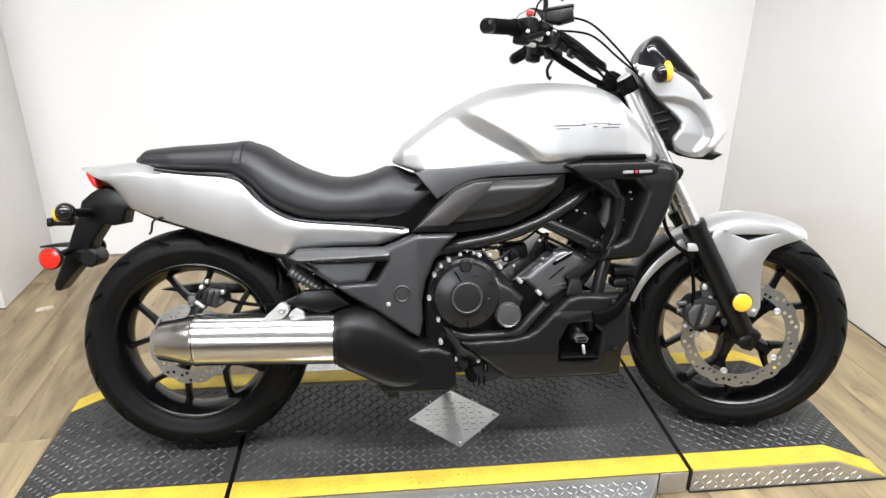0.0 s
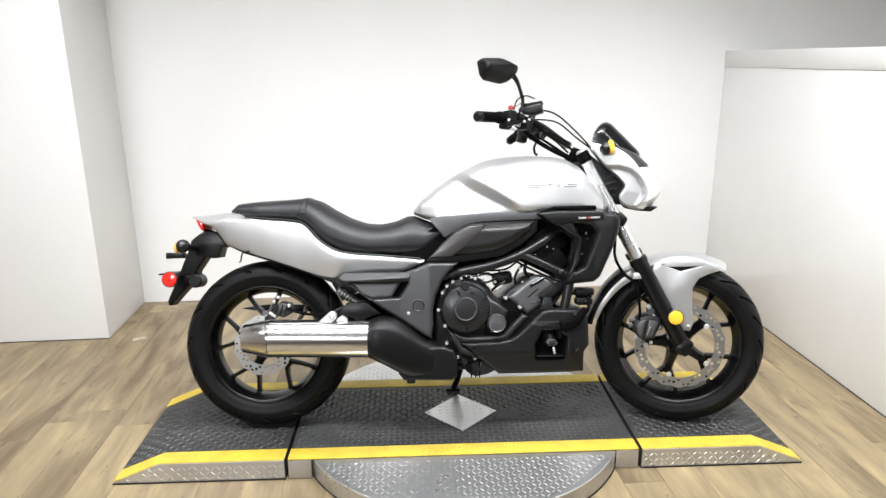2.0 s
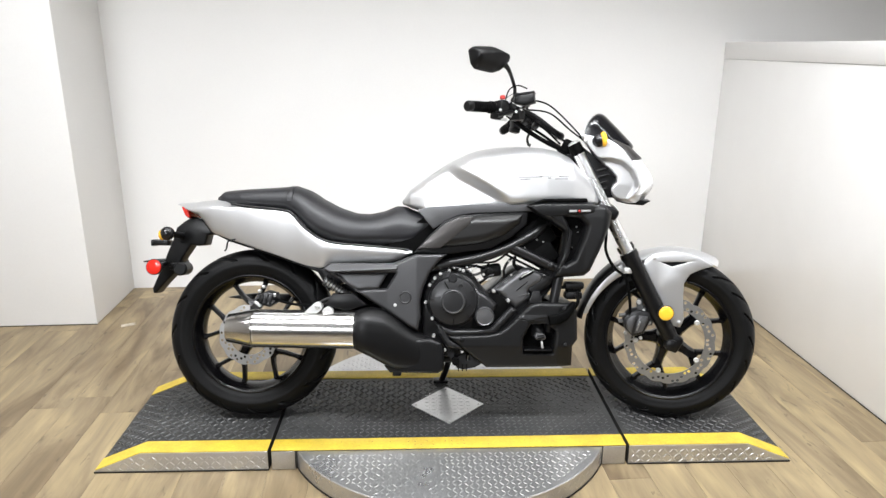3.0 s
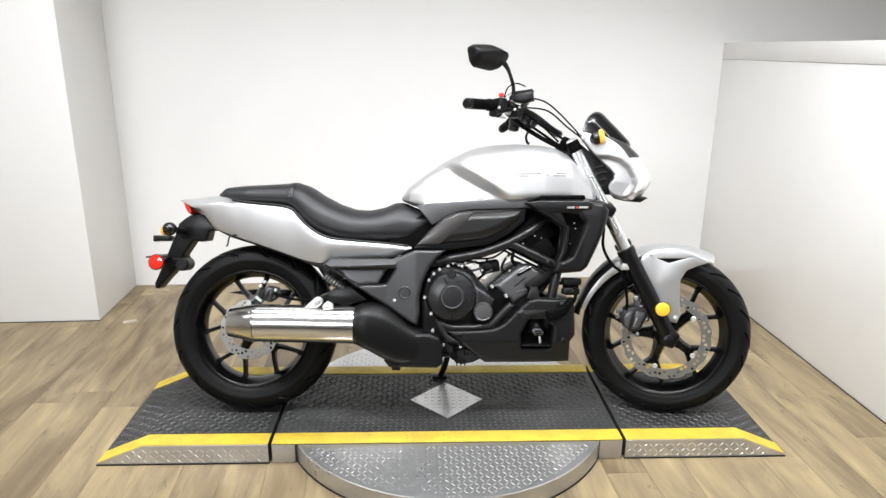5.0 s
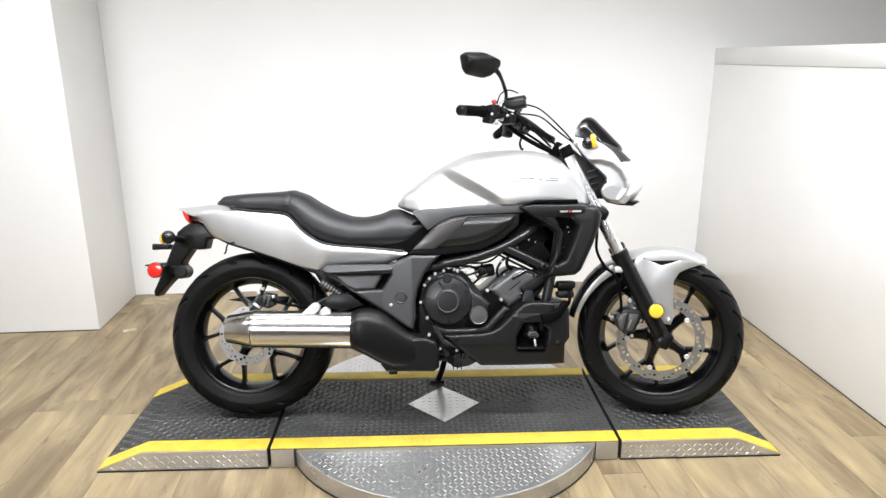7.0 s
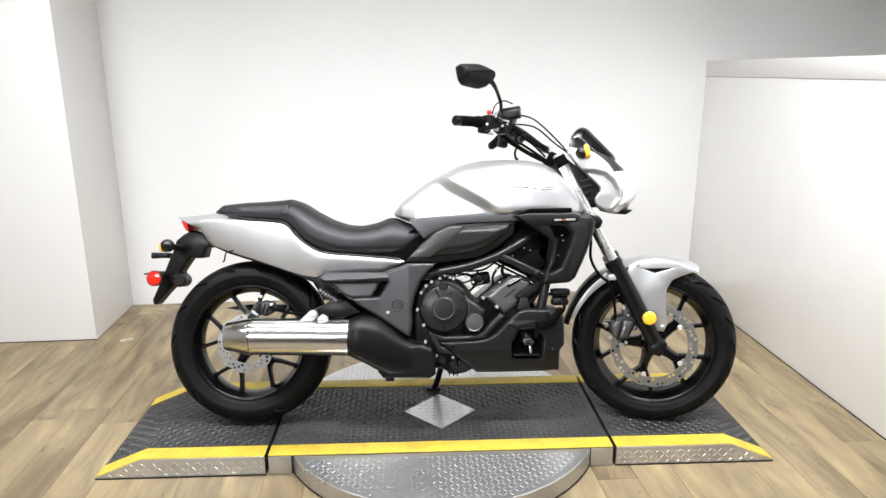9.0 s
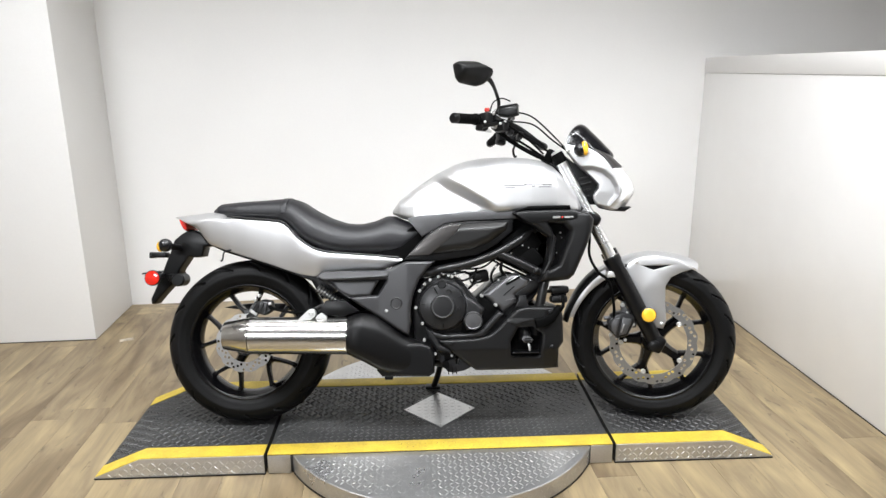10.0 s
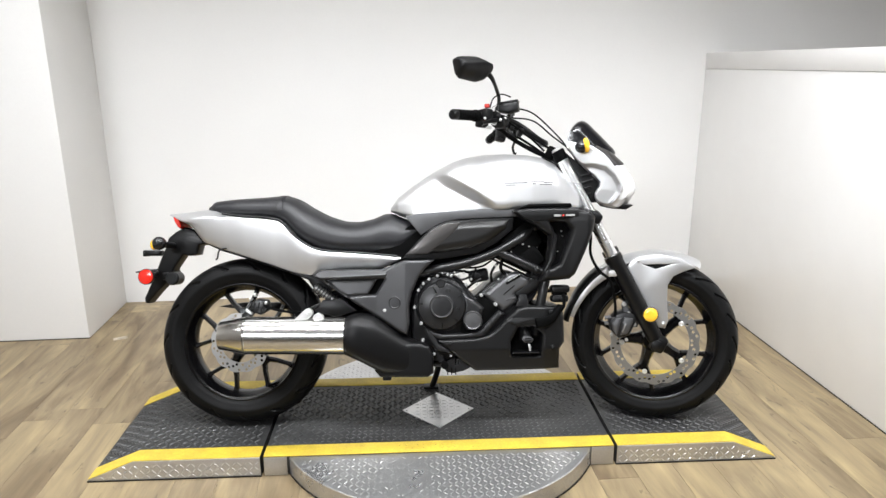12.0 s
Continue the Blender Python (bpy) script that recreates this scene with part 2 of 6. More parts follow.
def slab(bm, outline, y_out, y_in, bevel=0.005, seg=2, holes=()):
    """A plate cut to an outline in x and z, from y_out to y_in, its outer edge rounded."""
    own = bmesh.new()
    loops = []
    for loop in (outline, *holes):
        vs = [own.verts.new((x, y_out, z)) for x, z in loop]
        loops.append([own.edges.new((a, b)) for a, b in zip(vs, vs[1:] + vs[:1])])
    if holes:
        bmesh.ops.triangle_fill(own, use_beauty=True, edges=[e for lp in loops for e in lp])
    else:
        own.faces.new(own.verts[:])
    rim = [e for lp in loops for e in lp]
    top = own.faces[:]
    made = bmesh.ops.extrude_face_region(own, geom=top, use_keep_orig=True)
    bmesh.ops.translate(own, verts=[g for g in made["geom"] if isinstance(g, bmesh.types.BMVert)], vec=(0, y_in - y_out, 0))
    rim = [e for e in rim if e.is_valid]
    if bevel:
        bmesh.ops.bevel(own, geom=rim, offset=bevel, segments=seg, affect="EDGES", profile=0.5, clamp_overlap=True)
    tmp = bpy.data.meshes.new("tmp")
    own.to_mesh(tmp)
    own.free()
    bm.from_mesh(tmp)
    bpy.data.meshes.remove(tmp)


def panel(outline, y_out, y_in, bevel=0.005, seg=2, holes=(), smooth=0):
    bm = bmesh.new()
    if smooth:
        outline = [(q.x, q.y) for q in spline([(x, z, 0) for x, z in outline], smooth, True)]
    slab(bm, outline, y_out, y_in, bevel, seg, holes)
    return bm


def block(bm, c, s, bevel=0.004, turn=(0, 0, 0), seg=2):
    m = pose(*c, *turn)
    made = bmesh.ops.create_cube(bm, size=1.0, matrix=m @ Matrix.Diagonal((*s, 1)))
    if bevel:
        es = {e for v in made["verts"] for e in v.link_edges}
        bmesh.ops.bevel(bm, geom=list(es), offset=bevel, segments=seg, affect="EDGES", profile=0.5)


def box(c, s, bevel=0.004, turn=(0, 0, 0), seg=2):
    bm = bmesh.new()
    block(bm, c, s, bevel, turn, seg)
    return bm


def ellipsoid(c, s, turn=(0, 0, 0), n=20):
    bm = bmesh.new()
    bmesh.ops.create_uvsphere(bm, u_segments=n, v_segments=n // 2, radius=1.0, matrix=pose(*c, *turn) @ Matrix.Diagonal((*s, 1)))
    return bm


def table(rows, x, k):
    """Smooth value of column k at x, from rows sorted by their first column."""
    for a, b in zip(rows, rows[1:]):
        if x <= b[0]:
            t = max((x - a[0]) / (b[0] - a[0]), 0)
            return a[k] + (b[k] - a[k]) * t
    return rows[-1][k]


def body(rows, steps, power_top, power_low, waist, n=40, bend=None):
    """A hull along x: rows of x, top, bottom, half width; rounded in section."""
    rings = []
    x0, x1 = rows[0][0], rows[-1][0]
    for i in range(steps + 1):
        x = x0 + (x1 - x0) * (0.5 - 0.5 * math.cos(math.pi * i / steps) if steps > 12 else i / steps)
        e = (x1 - x0) / steps * 0.8
        top, low, w = [sum(table(rows, min(max(x + d * e, x0), x1), k) for d in (-1, -0.5, 0, 0.5, 1)) / 5 for k in (1, 2, 3)]
        zc = low + (top - low) * waist
        ring = []
        for k in range(n):
            a = 2 * math.pi * k / n
            c, s = math.cos(a), math.sin(a)
            pw = power_top if s > 0 else power_low
            r = (abs(c) ** pw + abs(s) ** pw) ** (-1 / pw)
            y = w * r * c
            z = zc + (top - zc if s > 0 else zc - low) * r * s
            q = Vector((x, y, z))
            ring.append(bend(q) if bend else q)
        rings.append(ring)
    bm = bmesh.new()
    skin(bm, rings)
    return bm


def flip(bm):
    """The mirror image across the bike's middle plane."""
    other = bm.copy()
    bmesh.ops.scale(other, verts=other.verts, vec=(1, -1, 1))
    return other


def inside(p, loop):
    hit = False
    for (ax, az), (bx, bz) in zip(loop, loop[1:] + loop[:1]):
        if (az > p[1]) != (bz > p[1]) and p[0] < ax + (p[1] - az) * (bx - ax) / (bz - az):
            hit = not hit
    return hit


def edge_distance(p, loop):
    best = 9.0
    for a, b in zip(loop, loop[1:] + loop[:1]):
        dx, dz = b[0] - a[0], b[1] - a[1]
        t = min(max(((p[0] - a[0]) * dx + (p[1] - a[1]) * dz) / (dx * dx + dz * dz + 1e-12), 0), 1)
        best = min(best, math.hypot(p[0] - a[0] - dx * t, p[1] - a[1] - dz * t))
    return best


def cushion(outline, y_edge, y_in, bulge, radius, holes=(), step=0.007, shape=None):
    """A moulded panel: its face swells from the outline by bulge within radius; shape may add a form of its own."""
    loops = [list(outline)] + [list(h) for h in holes]
    dense = []
    for lp in loops:
        out = []
        for a, b in zip(lp, lp[1:] + lp[:1]):
            n = max(int(math.hypot(b[0] - a[0], b[1] - a[1]) / (step * 1.2)), 1)
            out += [(a[0] + (b[0] - a[0]) * k / n, a[1] + (b[1] - a[1]) * k / n) for k in range(n)]
        dense.append(out)
    verts, edges = [], []
    for lp in dense:
        base = len(verts)
        verts += [Vector(p) for p in lp]
        edges += [(base + i, base + (i + 1) % len(lp)) for i in range(len(lp))]
    xs, zs = [p[0] for p in outline], [p[1] for p in outline]
    x, row = min(xs), 0
    while x < max(xs):
        z = min(zs) + (step / 2 if row % 2 else 0)
        while z < max(zs):
            p = (x, z)
            if inside(p, dense[0]) and not any(inside(p, h) for h in dense[1:]) and min(edge_distance(p, lp) for lp in dense) > step * 0.35:
                verts.append(Vector(p))
            z += step
        x += step * 0.87
        row += 1
    pts, _, tris, *_ = delaunay_2d_cdt(verts, edges, [], 0, 1e-6)
    bm = bmesh.new()
    face = []
    for p in pts:
        d = min(edge_distance(p, lp) for lp in dense)
        k = 1 - min(d / radius, 1)
        y = y_edge - bulge * (1 - k * k)
        face.append(bm.verts.new((p.x, y + (shape(p.x, p.y) if shape else 0), p.y)))
    for t in tris:
        c = [sum(pts[i][k] for i in t) / len(t) for k in (0, 1)]
        if inside(c, dense[0]) and not any(inside(c, h) for h in dense[1:]):
            try:
                bm.faces.new([face[i] for i in t])
            except ValueError:
                pass
    for v in [v for v in bm.verts if not v.link_faces]:
        bm.verts.remove(v)
    rim = [e for e in bm.edges if len(e.link_faces) == 1]
    made = bmesh.ops.extrude_edge_only(bm, edges=rim)
    for v in [g for g in made["geom"] if isinstance(g, bmesh.types.BMVert)]:
        v.co.y = y_in
    return bm


# ---- room ----
TOP = 0.072          # height of the display platform
BACK, LEFT, RIGHT, FRONT, HIGH = 1.615, -3.3, 3.4, -7.5, 2.75
MIDY = 0.146         # middle line of the platform


ROOM = pose(0, 1.753, 0, 0, 0, 2.55) @ Matrix.Translation((0, -BACK, 0))   # the room stands a little askew to the platform


def structure(name, bm, material, label, category, m=None):
    ob = new(name, mesh_of(name, bm, material))
    ob.matrix_world = ROOM if m is None else m
    return tagged(ob, label, category, kind="structure")


PILLAR_X, PILLAR_Y = -1.771, 1.072
floor = structure("floor", box(((LEFT + RIGHT) / 2, (FRONT + BACK) / 2, -0.06), (RIGHT - LEFT + 0.4, BACK - FRONT + 0.4, 0.1), 0), GAP, "grey-brown oak laminate floor of long planks", "floor")
structure("wall_back", box(((LEFT + RIGHT) / 2, BACK + 0.06, HIGH / 2), (RIGHT - LEFT + 0.4, 0.12, HIGH), 0), WALL, "plain white painted wall behind the motorcycle", "wall")
structure("wall_pillar", box(((LEFT + PILLAR_X) / 2, (PILLAR_Y + BACK) / 2 - 0.001, HIGH / 2), (PILLAR_X - LEFT, BACK - PILLAR_Y, HIGH - 0.002), 0.003), WALL, "white wall block that stands forward of the back wall", "wall")
structure("wall_left", box((LEFT - 0.06, (FRONT + BACK) / 2, HIGH / 2), (0.12, BACK - FRONT, HIGH), 0), WALL, "plain white side wall", "wall")
structure("wall_right", box((RIGHT + 0.06, (FRONT + BACK) / 2, HIGH / 2), (0.12, BACK - FRONT, HIGH), 0), FARWALL, "plain brown far side wall", "wall")
# added wall, never in view; its dark tone holds reflections down
structure("wall_front", box(((LEFT + RIGHT) / 2, FRONT - 0.06, HIGH / 2), (RIGHT - LEFT + 0.4, 0.12, HIGH), 0), FARWALL, "unseen dark brown wall closing the room opposite the display", "wall")
structure("ceiling", box(((LEFT + RIGHT) / 2, (FRONT + BACK) / 2, HIGH + 0.06), (RIGHT - LEFT + 0.4, BACK - FRONT + 0.4, 0.12), 0), CEIL, "plain dark grey ceiling, out of view", "ceiling")

# low partition beside the platform, butted against the back wall
splay = pose(1.656, 1.826, 0, 0, 0, 0.8)
PART_H = 1.318
structure("wall_partition", box((0.05, -1.55, PART_H / 2), (0.1, 3.1, PART_H - 0.002), 0.002), PANEL, "low glossy white partition wall beside the platform", "wall", splay)
structure("trim", box((0.049, -1.552, PART_H + 0.045), (0.106, 3.1, 0.09), 0.003), TRIM, "white cap board along the top of the partition", "trim", splay)
structure("trim", box((-0.0015, -1.55, 0.002), (0.003, 3.09, 0.004), 0), GAP, "thin dark gap along the foot of the partition", "trim", splay)
structure("trim", box(((LEFT + PILLAR_X) / 2, PILLAR_Y - 0.0015, 0.002), (PILLAR_X - LEFT, 0.003, 0.004), 0), GAP, "thin dark gap along the foot of the wall block", "trim")


# ---- display platform ----
def lugs(bm, inside, z, pitch, length, width, height, x0, x1, y0, y1, seed, worn=None):
    """Raised tread bars in alternating directions."""
    rng = random.Random(seed)
    for i in range(int((x1 - x0) / pitch) + 1):
        for j in range(int((y1 - y0) / pitch) + 1):
            x, y = x0 + i * pitch, y0 + j * pitch
            if not inside(x, y):
                continue
            a = (1 if (i + j) % 2 else -1) * math.pi / 4
            ux, uy = math.cos(a) * length / 2, math.sin(a) * length / 2
            vx, vy = -math.sin(a) * width / 2, math.cos(a) * width / 2
            h = height * (0.75 + 0.5 * rng.random())
            if worn:
                keep = 1 - worn(x, y) + 0.35 * (rng.random() - 0.5)
                if keep < 0.2:
                    continue
                h *= min(keep, 1)
            zz = z(x, y) if callable(z) else z
            base = [bm.verts.new(q) for q in ((x - ux, y - uy, zz), (x - vx, y - vy, zz), (x + ux, y + uy, zz), (x + vx, y + vy, zz))]
            ridge = [bm.verts.new((x - ux * 0.55, y - uy * 0.55, zz + h)), bm.verts.new((x + ux * 0.55, y + uy * 0.55, zz + h))]
            b, r = base, ridge
            for f in ((b[0], b[1], r[0]), (b[1], b[2], r[1]), (b[1], r[1], r[0]), (b[2], b[3], r[1]), (b[3], b[0], r[0]), (b[3], r[0], r[1])):
                bm.faces.new(f)


HALF = 0.288        # half width of the platform
ENDS = {-1: (0.611, 1.036, 1.192), 1: (0.604, 1.022, 1.178)}   # seam, end of the flat deck and tip on either side
STRIPE = 0.066


def prism(outline, y0, y1, bevel=0.0015):
    """A bar along y cut to an outline in x and z."""
    return panel(outline, y0, y1, bevel, 1)


def ramp_end(sign, label):
    SEAM, FLAT, TIP = ENDS[sign]
    sec = thing("platform_ramp", label, "ramp", Matrix(), "display platform sections")
    xs, xf, xt = sign * (SEAM + 0.006), sign * FLAT, sign * TIP
    core = [(xs, 0.003), (xs, TOP), (xf, TOP), (xt, 0.008), (xt, 0.003)]
    y0, y1 = MIDY - HALF, MIDY + HALF
    part("deck", prism(core, y0 + 0.002, y1 - 0.002), PLATE, sec, "black painted tread plate deck")
    part("base_strip", box(((xs + xt) / 2, MIDY, 0.0025), (abs(xt - xs) + 0.004, 2 * HALF + 0.011, 0.0045), 0), GAP, sec)
    for ya, yb in ((y0, y0 + STRIPE), (y1 - STRIPE, y1)):
        strip = [(xs, TOP - 0.001), (xs, TOP + 0.0025), (xf, TOP + 0.0025), (xt, 0.0105), (xt, 0.007), (xf, TOP - 0.001)]
        part("edge_stripe", prism(strip, ya, yb, 0.0005), YELLOW, sec, "scuffed yellow painted edge stripe")
    for yy, n in ((y0, -1), (y1, 1)):
        skirt = part("skirt", panel([(xs, 0.003), (xs, TOP), (xf, TOP), (xt, 0.008), (xt, 0.003)], yy + 0.003 * n, yy, 0.0008, 1), DIAMOND, sec, "bright tread plate skirt")
        bm = bmesh.new()
        lugs(bm, lambda x, z: 0.008 < z < (TOP - 0.006 if abs(x) < FLAT else TOP * (TIP - abs(x)) / (TIP - FLAT) - 0.008), 0, 0.019, 0.02, 0.0048, 0.0018, min(xs, xt) + 0.012, max(xs, xt) - 0.01, 0.012, TOP, 5)
        bm.transform(Matrix(((1, 0, 0, 0), (0, 0, n, yy + 0.003 * n), (0, 1, 0, 0), (0, 0, 0, 1))))
        tagged(part("tread", bm, DIAMLUG, skirt), kind="stuff")
    slope = lambda x, y: TOP if abs(x) < FLAT else TOP + (0.008 - TOP) * (abs(x) - FLAT) / (TIP - FLAT)
    bm = bmesh.new()
    lugs(bm, lambda x, y: y0 + STRIPE + 0.008 < y < y1 - STRIPE - 0.008 and SEAM + 0.015 < abs(x) < TIP - 0.02, slope, 0.021, 0.0265, 0.0085, 0.0026, min(xs, xt), max(xs, xt), y0, y1, 7)
    tagged(part("tread", bm, PLATELUG, sec), kind="stuff")
    return sec


ramp_end(-1, "black tread plate ramp section with yellow edge stripes")
ramp_end(1, "black tread plate ramp section with yellow edge stripes")

# middle section with its round turntable plate
table_sec = thing("platform_turntable", "black tread plate middle section over a round bright turntable", "platform", Matrix(), "display platform sections")
R = 0.592
disc_top = TOP - 0.004
part("turntable", lathe([(R - 0.004, 0.004), (R, 0.006), (R, disc_top - 0.003), (R - 0.003, disc_top)], (0, MIDY, 0), (0, 0, 1), 128), DIAMOND, table_sec, "round bright tread plate turntable")
bm = bmesh.new()
lugs(bm, lambda x, y: math.hypot(x, y - MIDY) < R - 0.018 and abs(y - MIDY) > HALF + 0.012, disc_top, 0.0185, 0.0185, 0.0046, 0.0016, -R, R, MIDY - R, MIDY + R, 9, lambda x, y: 0.8 * math.exp(-((x + 0.13) / 0.17) ** 2 - ((y + 0.3) / 0.3) ** 2))
tagged(part("tread", bm, DIAMLUG, table_sec), kind="stuff")
bm = bmesh.new()
for i in range(150):
    a = 2 * math.pi * i / 150
    for k, z in enumerate((0.02, 0.045)):
        own = a + k * math.pi / 150
        if abs(R * math.sin(own)) < HALF:
            continue
        c = Vector((math.cos(own) * (R + 0.0004), math.sin(own) * (R + 0.0004) + MIDY, z))
        t = Vector((-math.sin(own), math.cos(own), 0))
        d = (t * (1 if (i + k) % 2 else -1) + Vector((0, 0, 1))) * 0.0075
        w = Vector((0, 0, 1)).cross(t).normalized() * -0.0016
        s = (t - Vector((0, 0, 1)) * (1 if (i + k) % 2 else -1)) * 0.0022
        q = [bm.verts.new(p) for p in (c - d, c - s, c + d, c + s, c + w)]
        for m in range(4):
            bm.faces.new((q[m], q[(m + 1) % 4], q[4]))
tagged(part("rim_tread", bm, DIAMLUG, table_sec), kind="stuff")
part("base_strip", lathe([(R + 0.002, 0.0002), (R + 0.002, 0.005), (R - 0.01, 0.005)], (0, MIDY, 0), (0, 0, 1), 96), GAP, table_sec)
y0, y1 = MIDY - HALF, MIDY + HALF
XC, xs = (ENDS[1][0] - ENDS[-1][0]) / 2, (ENDS[1][0] + ENDS[-1][0]) / 2 - 0.006
part("deck", box((XC, MIDY, (TOP + 0.003) / 2), (2 * xs, 2 * HALF - 0.004, TOP - 0.003), 0.0015), PLATE, table_sec, "black painted tread plate deck")
for ya in (y0, y1 - STRIPE):
    part("edge_stripe", box((XC, ya + STRIPE / 2, TOP + 0.0008), (2 * xs, STRIPE, 0.0034), 0.0005), YELLOW, table_sec, "scuffed yellow painted edge stripe")
for yy, n in ((y0, -1), (y1, 1)):
    for sx in (-1, 1):
        part("skirt", box((XC + sx * 0.562, yy + 0.0015 * n, TOP / 2), (0.078, 0.003, TOP - 0.004), 0.0008), DIAMOND, table_sec, "bright tread plate skirt")
DIA = 0.137
inside_dia = lambda x, y: abs(x) + abs(y - MIDY) < DIA + 0.012
bm = bmesh.new()
lugs(bm, lambda x, y: y0 + STRIPE + 0.008 < y < y1 - STRIPE - 0.008 and abs(x - XC) < xs - 0.012 and not inside_dia(x, y), TOP, 0.021, 0.0265, 0.0085, 0.003, XC - xs, XC + xs, y0, y1, 11, lambda x, y: min(max((MIDY - 0.0 - y + 0.25 * x) / 0.09, 0), 0.5))
tagged(part("tread", bm, PLATELUG, table_sec), kind="stuff")
bm = bmesh.new()
lugs(bm, lambda x, y: y0 + 0.006 < y < y0 + STRIPE - 0.006, TOP + 0.0022, 0.021, 0.015, 0.004, 0.0012, XC - xs + 0.02, XC + xs - 0.02, y0, y1, 21, lambda x, y: 0.62 + 0.25 * min(abs(x + 0.06) / 0.2, 1))
tagged(part("scuffs", bm, PLATE, table_sec), kind="stuff")
bm = bmesh.new()
vs = [bm.verts.new((sx * DIA, MIDY + sy * DIA, TOP + 0.003)) for sx, sy in ((1, 0), (0, 1), (-1, 0), (0, -1))]
bm.faces.new(vs)
made = bmesh.ops.extrude_face_region(bm, geom=bm.faces[:])
bmesh.ops.translate(bm, verts=[g for g in made["geom"] if isinstance(g, bmesh.types.BMVert)], vec=(0, 0, -0.006))
dia = part("centre_plate", bm, DIAMOND, table_sec, "bright diamond-shaped tread plate patch")
bm = bmesh.new()
lugs(bm, lambda x, y: abs(x) + abs(y - MIDY) < DIA - 0.02, TOP + 0.003, 0.0185, 0.017, 0.0045, 0.0012, -DIA, DIA, MIDY - DIA, MIDY + DIA, 13)
bmesh.ops.rotate(bm, verts=bm.verts, cent=(0, MIDY, 0), matrix=Matrix.Rotation(math.pi / 4, 3, "Z"))
tagged(part("tread", bm, DIAMLUG, dia), kind="stuff")
for sx, sy in ((1, 0), (-1, 0), (0, -1), (0, 1)):
    part("screw", lathe([(0.005, 0), (0.005, 0.0015), (0.003, 0.003)], (sx * (DIA - 0.018), MIDY + sy * (DIA - 0.018), TOP + 0.0028), (0, 0, 1), 12), STEEL, dia)


# ---- ceiling lights: assumed fixtures, none in view ----
GLOW = bpy.data.materials.new("lamp_diffuser")
GLOW.use_nodes = True
GLOW.node_tree.nodes["Principled BSDF"].inputs["Emission Color"].default_value = (1, 0.985, 0.96, 1)
GLOW.node_tree.nodes["Principled BSDF"].inputs["Emission Strength"].default_value = 6.0
for lx, ly in LAMPS:
    fix = thing("assumed_ceiling_light", "assumed white strip ceiling light with a plain diffuser, out of view", "ceiling light", Matrix.Translation((lx, ly, 2.75)), "ceiling lights")
    part("frame", box((0, 0, -0.03), (1.36, 0.36, 0.058), 0.006), TRIM, fix)
    part("diffuser", box((0, 0, -0.062), (1.28, 0.3, 0.008), 0.002), GLOW, fix)


# ---- motorcycle ----
LEANING, YAWING, STEER, RAKE = 15.7, -2.4, -13.0, 27.5
bike = thing("motorcycle", "silver and black naked cruiser motorcycle leaning on its side stand", "motorcycle", Matrix.Translation((-0.014, 0.077, TOP)) @ pose(0, 0, 0, 0, 0, YAWING) @ pose(0, 0, 0, -LEANING, 0, 0))
AXIS = Vector((-math.sin(radians(RAKE)), 0, math.cos(radians(RAKE))))
PIVOT = Vector((0.945, 0, 0))
ST = Matrix.Translation(PIVOT) @ Matrix.Rotation(radians(STEER), 4, AXIS) @ Matrix.Translation(-PIVOT)
REAR, FORE = Vector((-0.712, 0, 0.312)), Vector((0.812, 0, 0.293))


def sized(bm):
    """True size: the drawn front end is a little small and the tail a little large."""
    for v in bm.verts:
        k = 1 + 0.032 * v.co.x
        v.co = Vector((v.co.x * (1 + 0.016 * v.co.x), v.co.y * k, v.co.z * k)) * 0.9916
    return bm


def bike_part(name, bm, material, label="", parent=None, sharp=0.62):
    sized(bm)
    return part(name, bm, material, parent or bike, label, sharp)


def steered(name, bm, material, label="", parent=None, sharp=0.62):
    bm.transform(ST)
    sized(bm)
    return part(name, bm, material, parent or bike, label, sharp)


def tyre(c, radius, width, lean_groove, pitch):
    """A road tyre with slanted grooves cut into its tread."""
    bm = bmesh.new()
    n, bead, depth = 480, 0.2155, radius - 0.2155
    prof = []
    for k in range(61):
        s = -1 + 2 * k / 60
        a = s * 1.95
        prof.append((a, s))
    rings = []
    for i in range(n):
        th = 2 * math.pi * i / n
        ring = []
        for a, s in prof:
            y = width / 2 * math.copysign(abs(math.sin(min(abs(a), 1.57))) ** 0.92, a) if abs(a) < 1.57 else math.copysign(width / 2 * (1 - 0.22 * (abs(a) - 1.57) / 0.38), a)
            r = bead + depth * (0.36 + 0.64 * max(math.cos(a), 0) ** 0.75) if abs(a) < 1.57 else bead + depth * 0.36 * (1 - (abs(a) - 1.57) / 0.38)
            if 1.44 < abs(a) < 1.56:
                y += math.copysign(0.0022, a)
            elif 1.72 < abs(a) < 1.8:
                y += math.copysign(0.002, a)
            if abs(a) < 1.25 and abs(a) > 0.12:
                ph = (th * pitch / (2 * math.pi) + lean_groove * abs(a) * 0.55 + (0.5 if a > 0 else 0)) % 1
                if ph < 0.13:
                    r -= 0.007 * math.cos(a)
                    y -= math.copysign(0.007 * math.sin(abs(a)), a)
            ring.append(c + Vector((math.cos(th) * r, y, math.sin(th) * r)))
        rings.append(ring)
    rings.append(rings[0])
    skin(bm, rings, caps=False, closed=False)
    bmesh.ops.remove_doubles(bm, verts=bm.verts, dist=1e-5)
    return bm


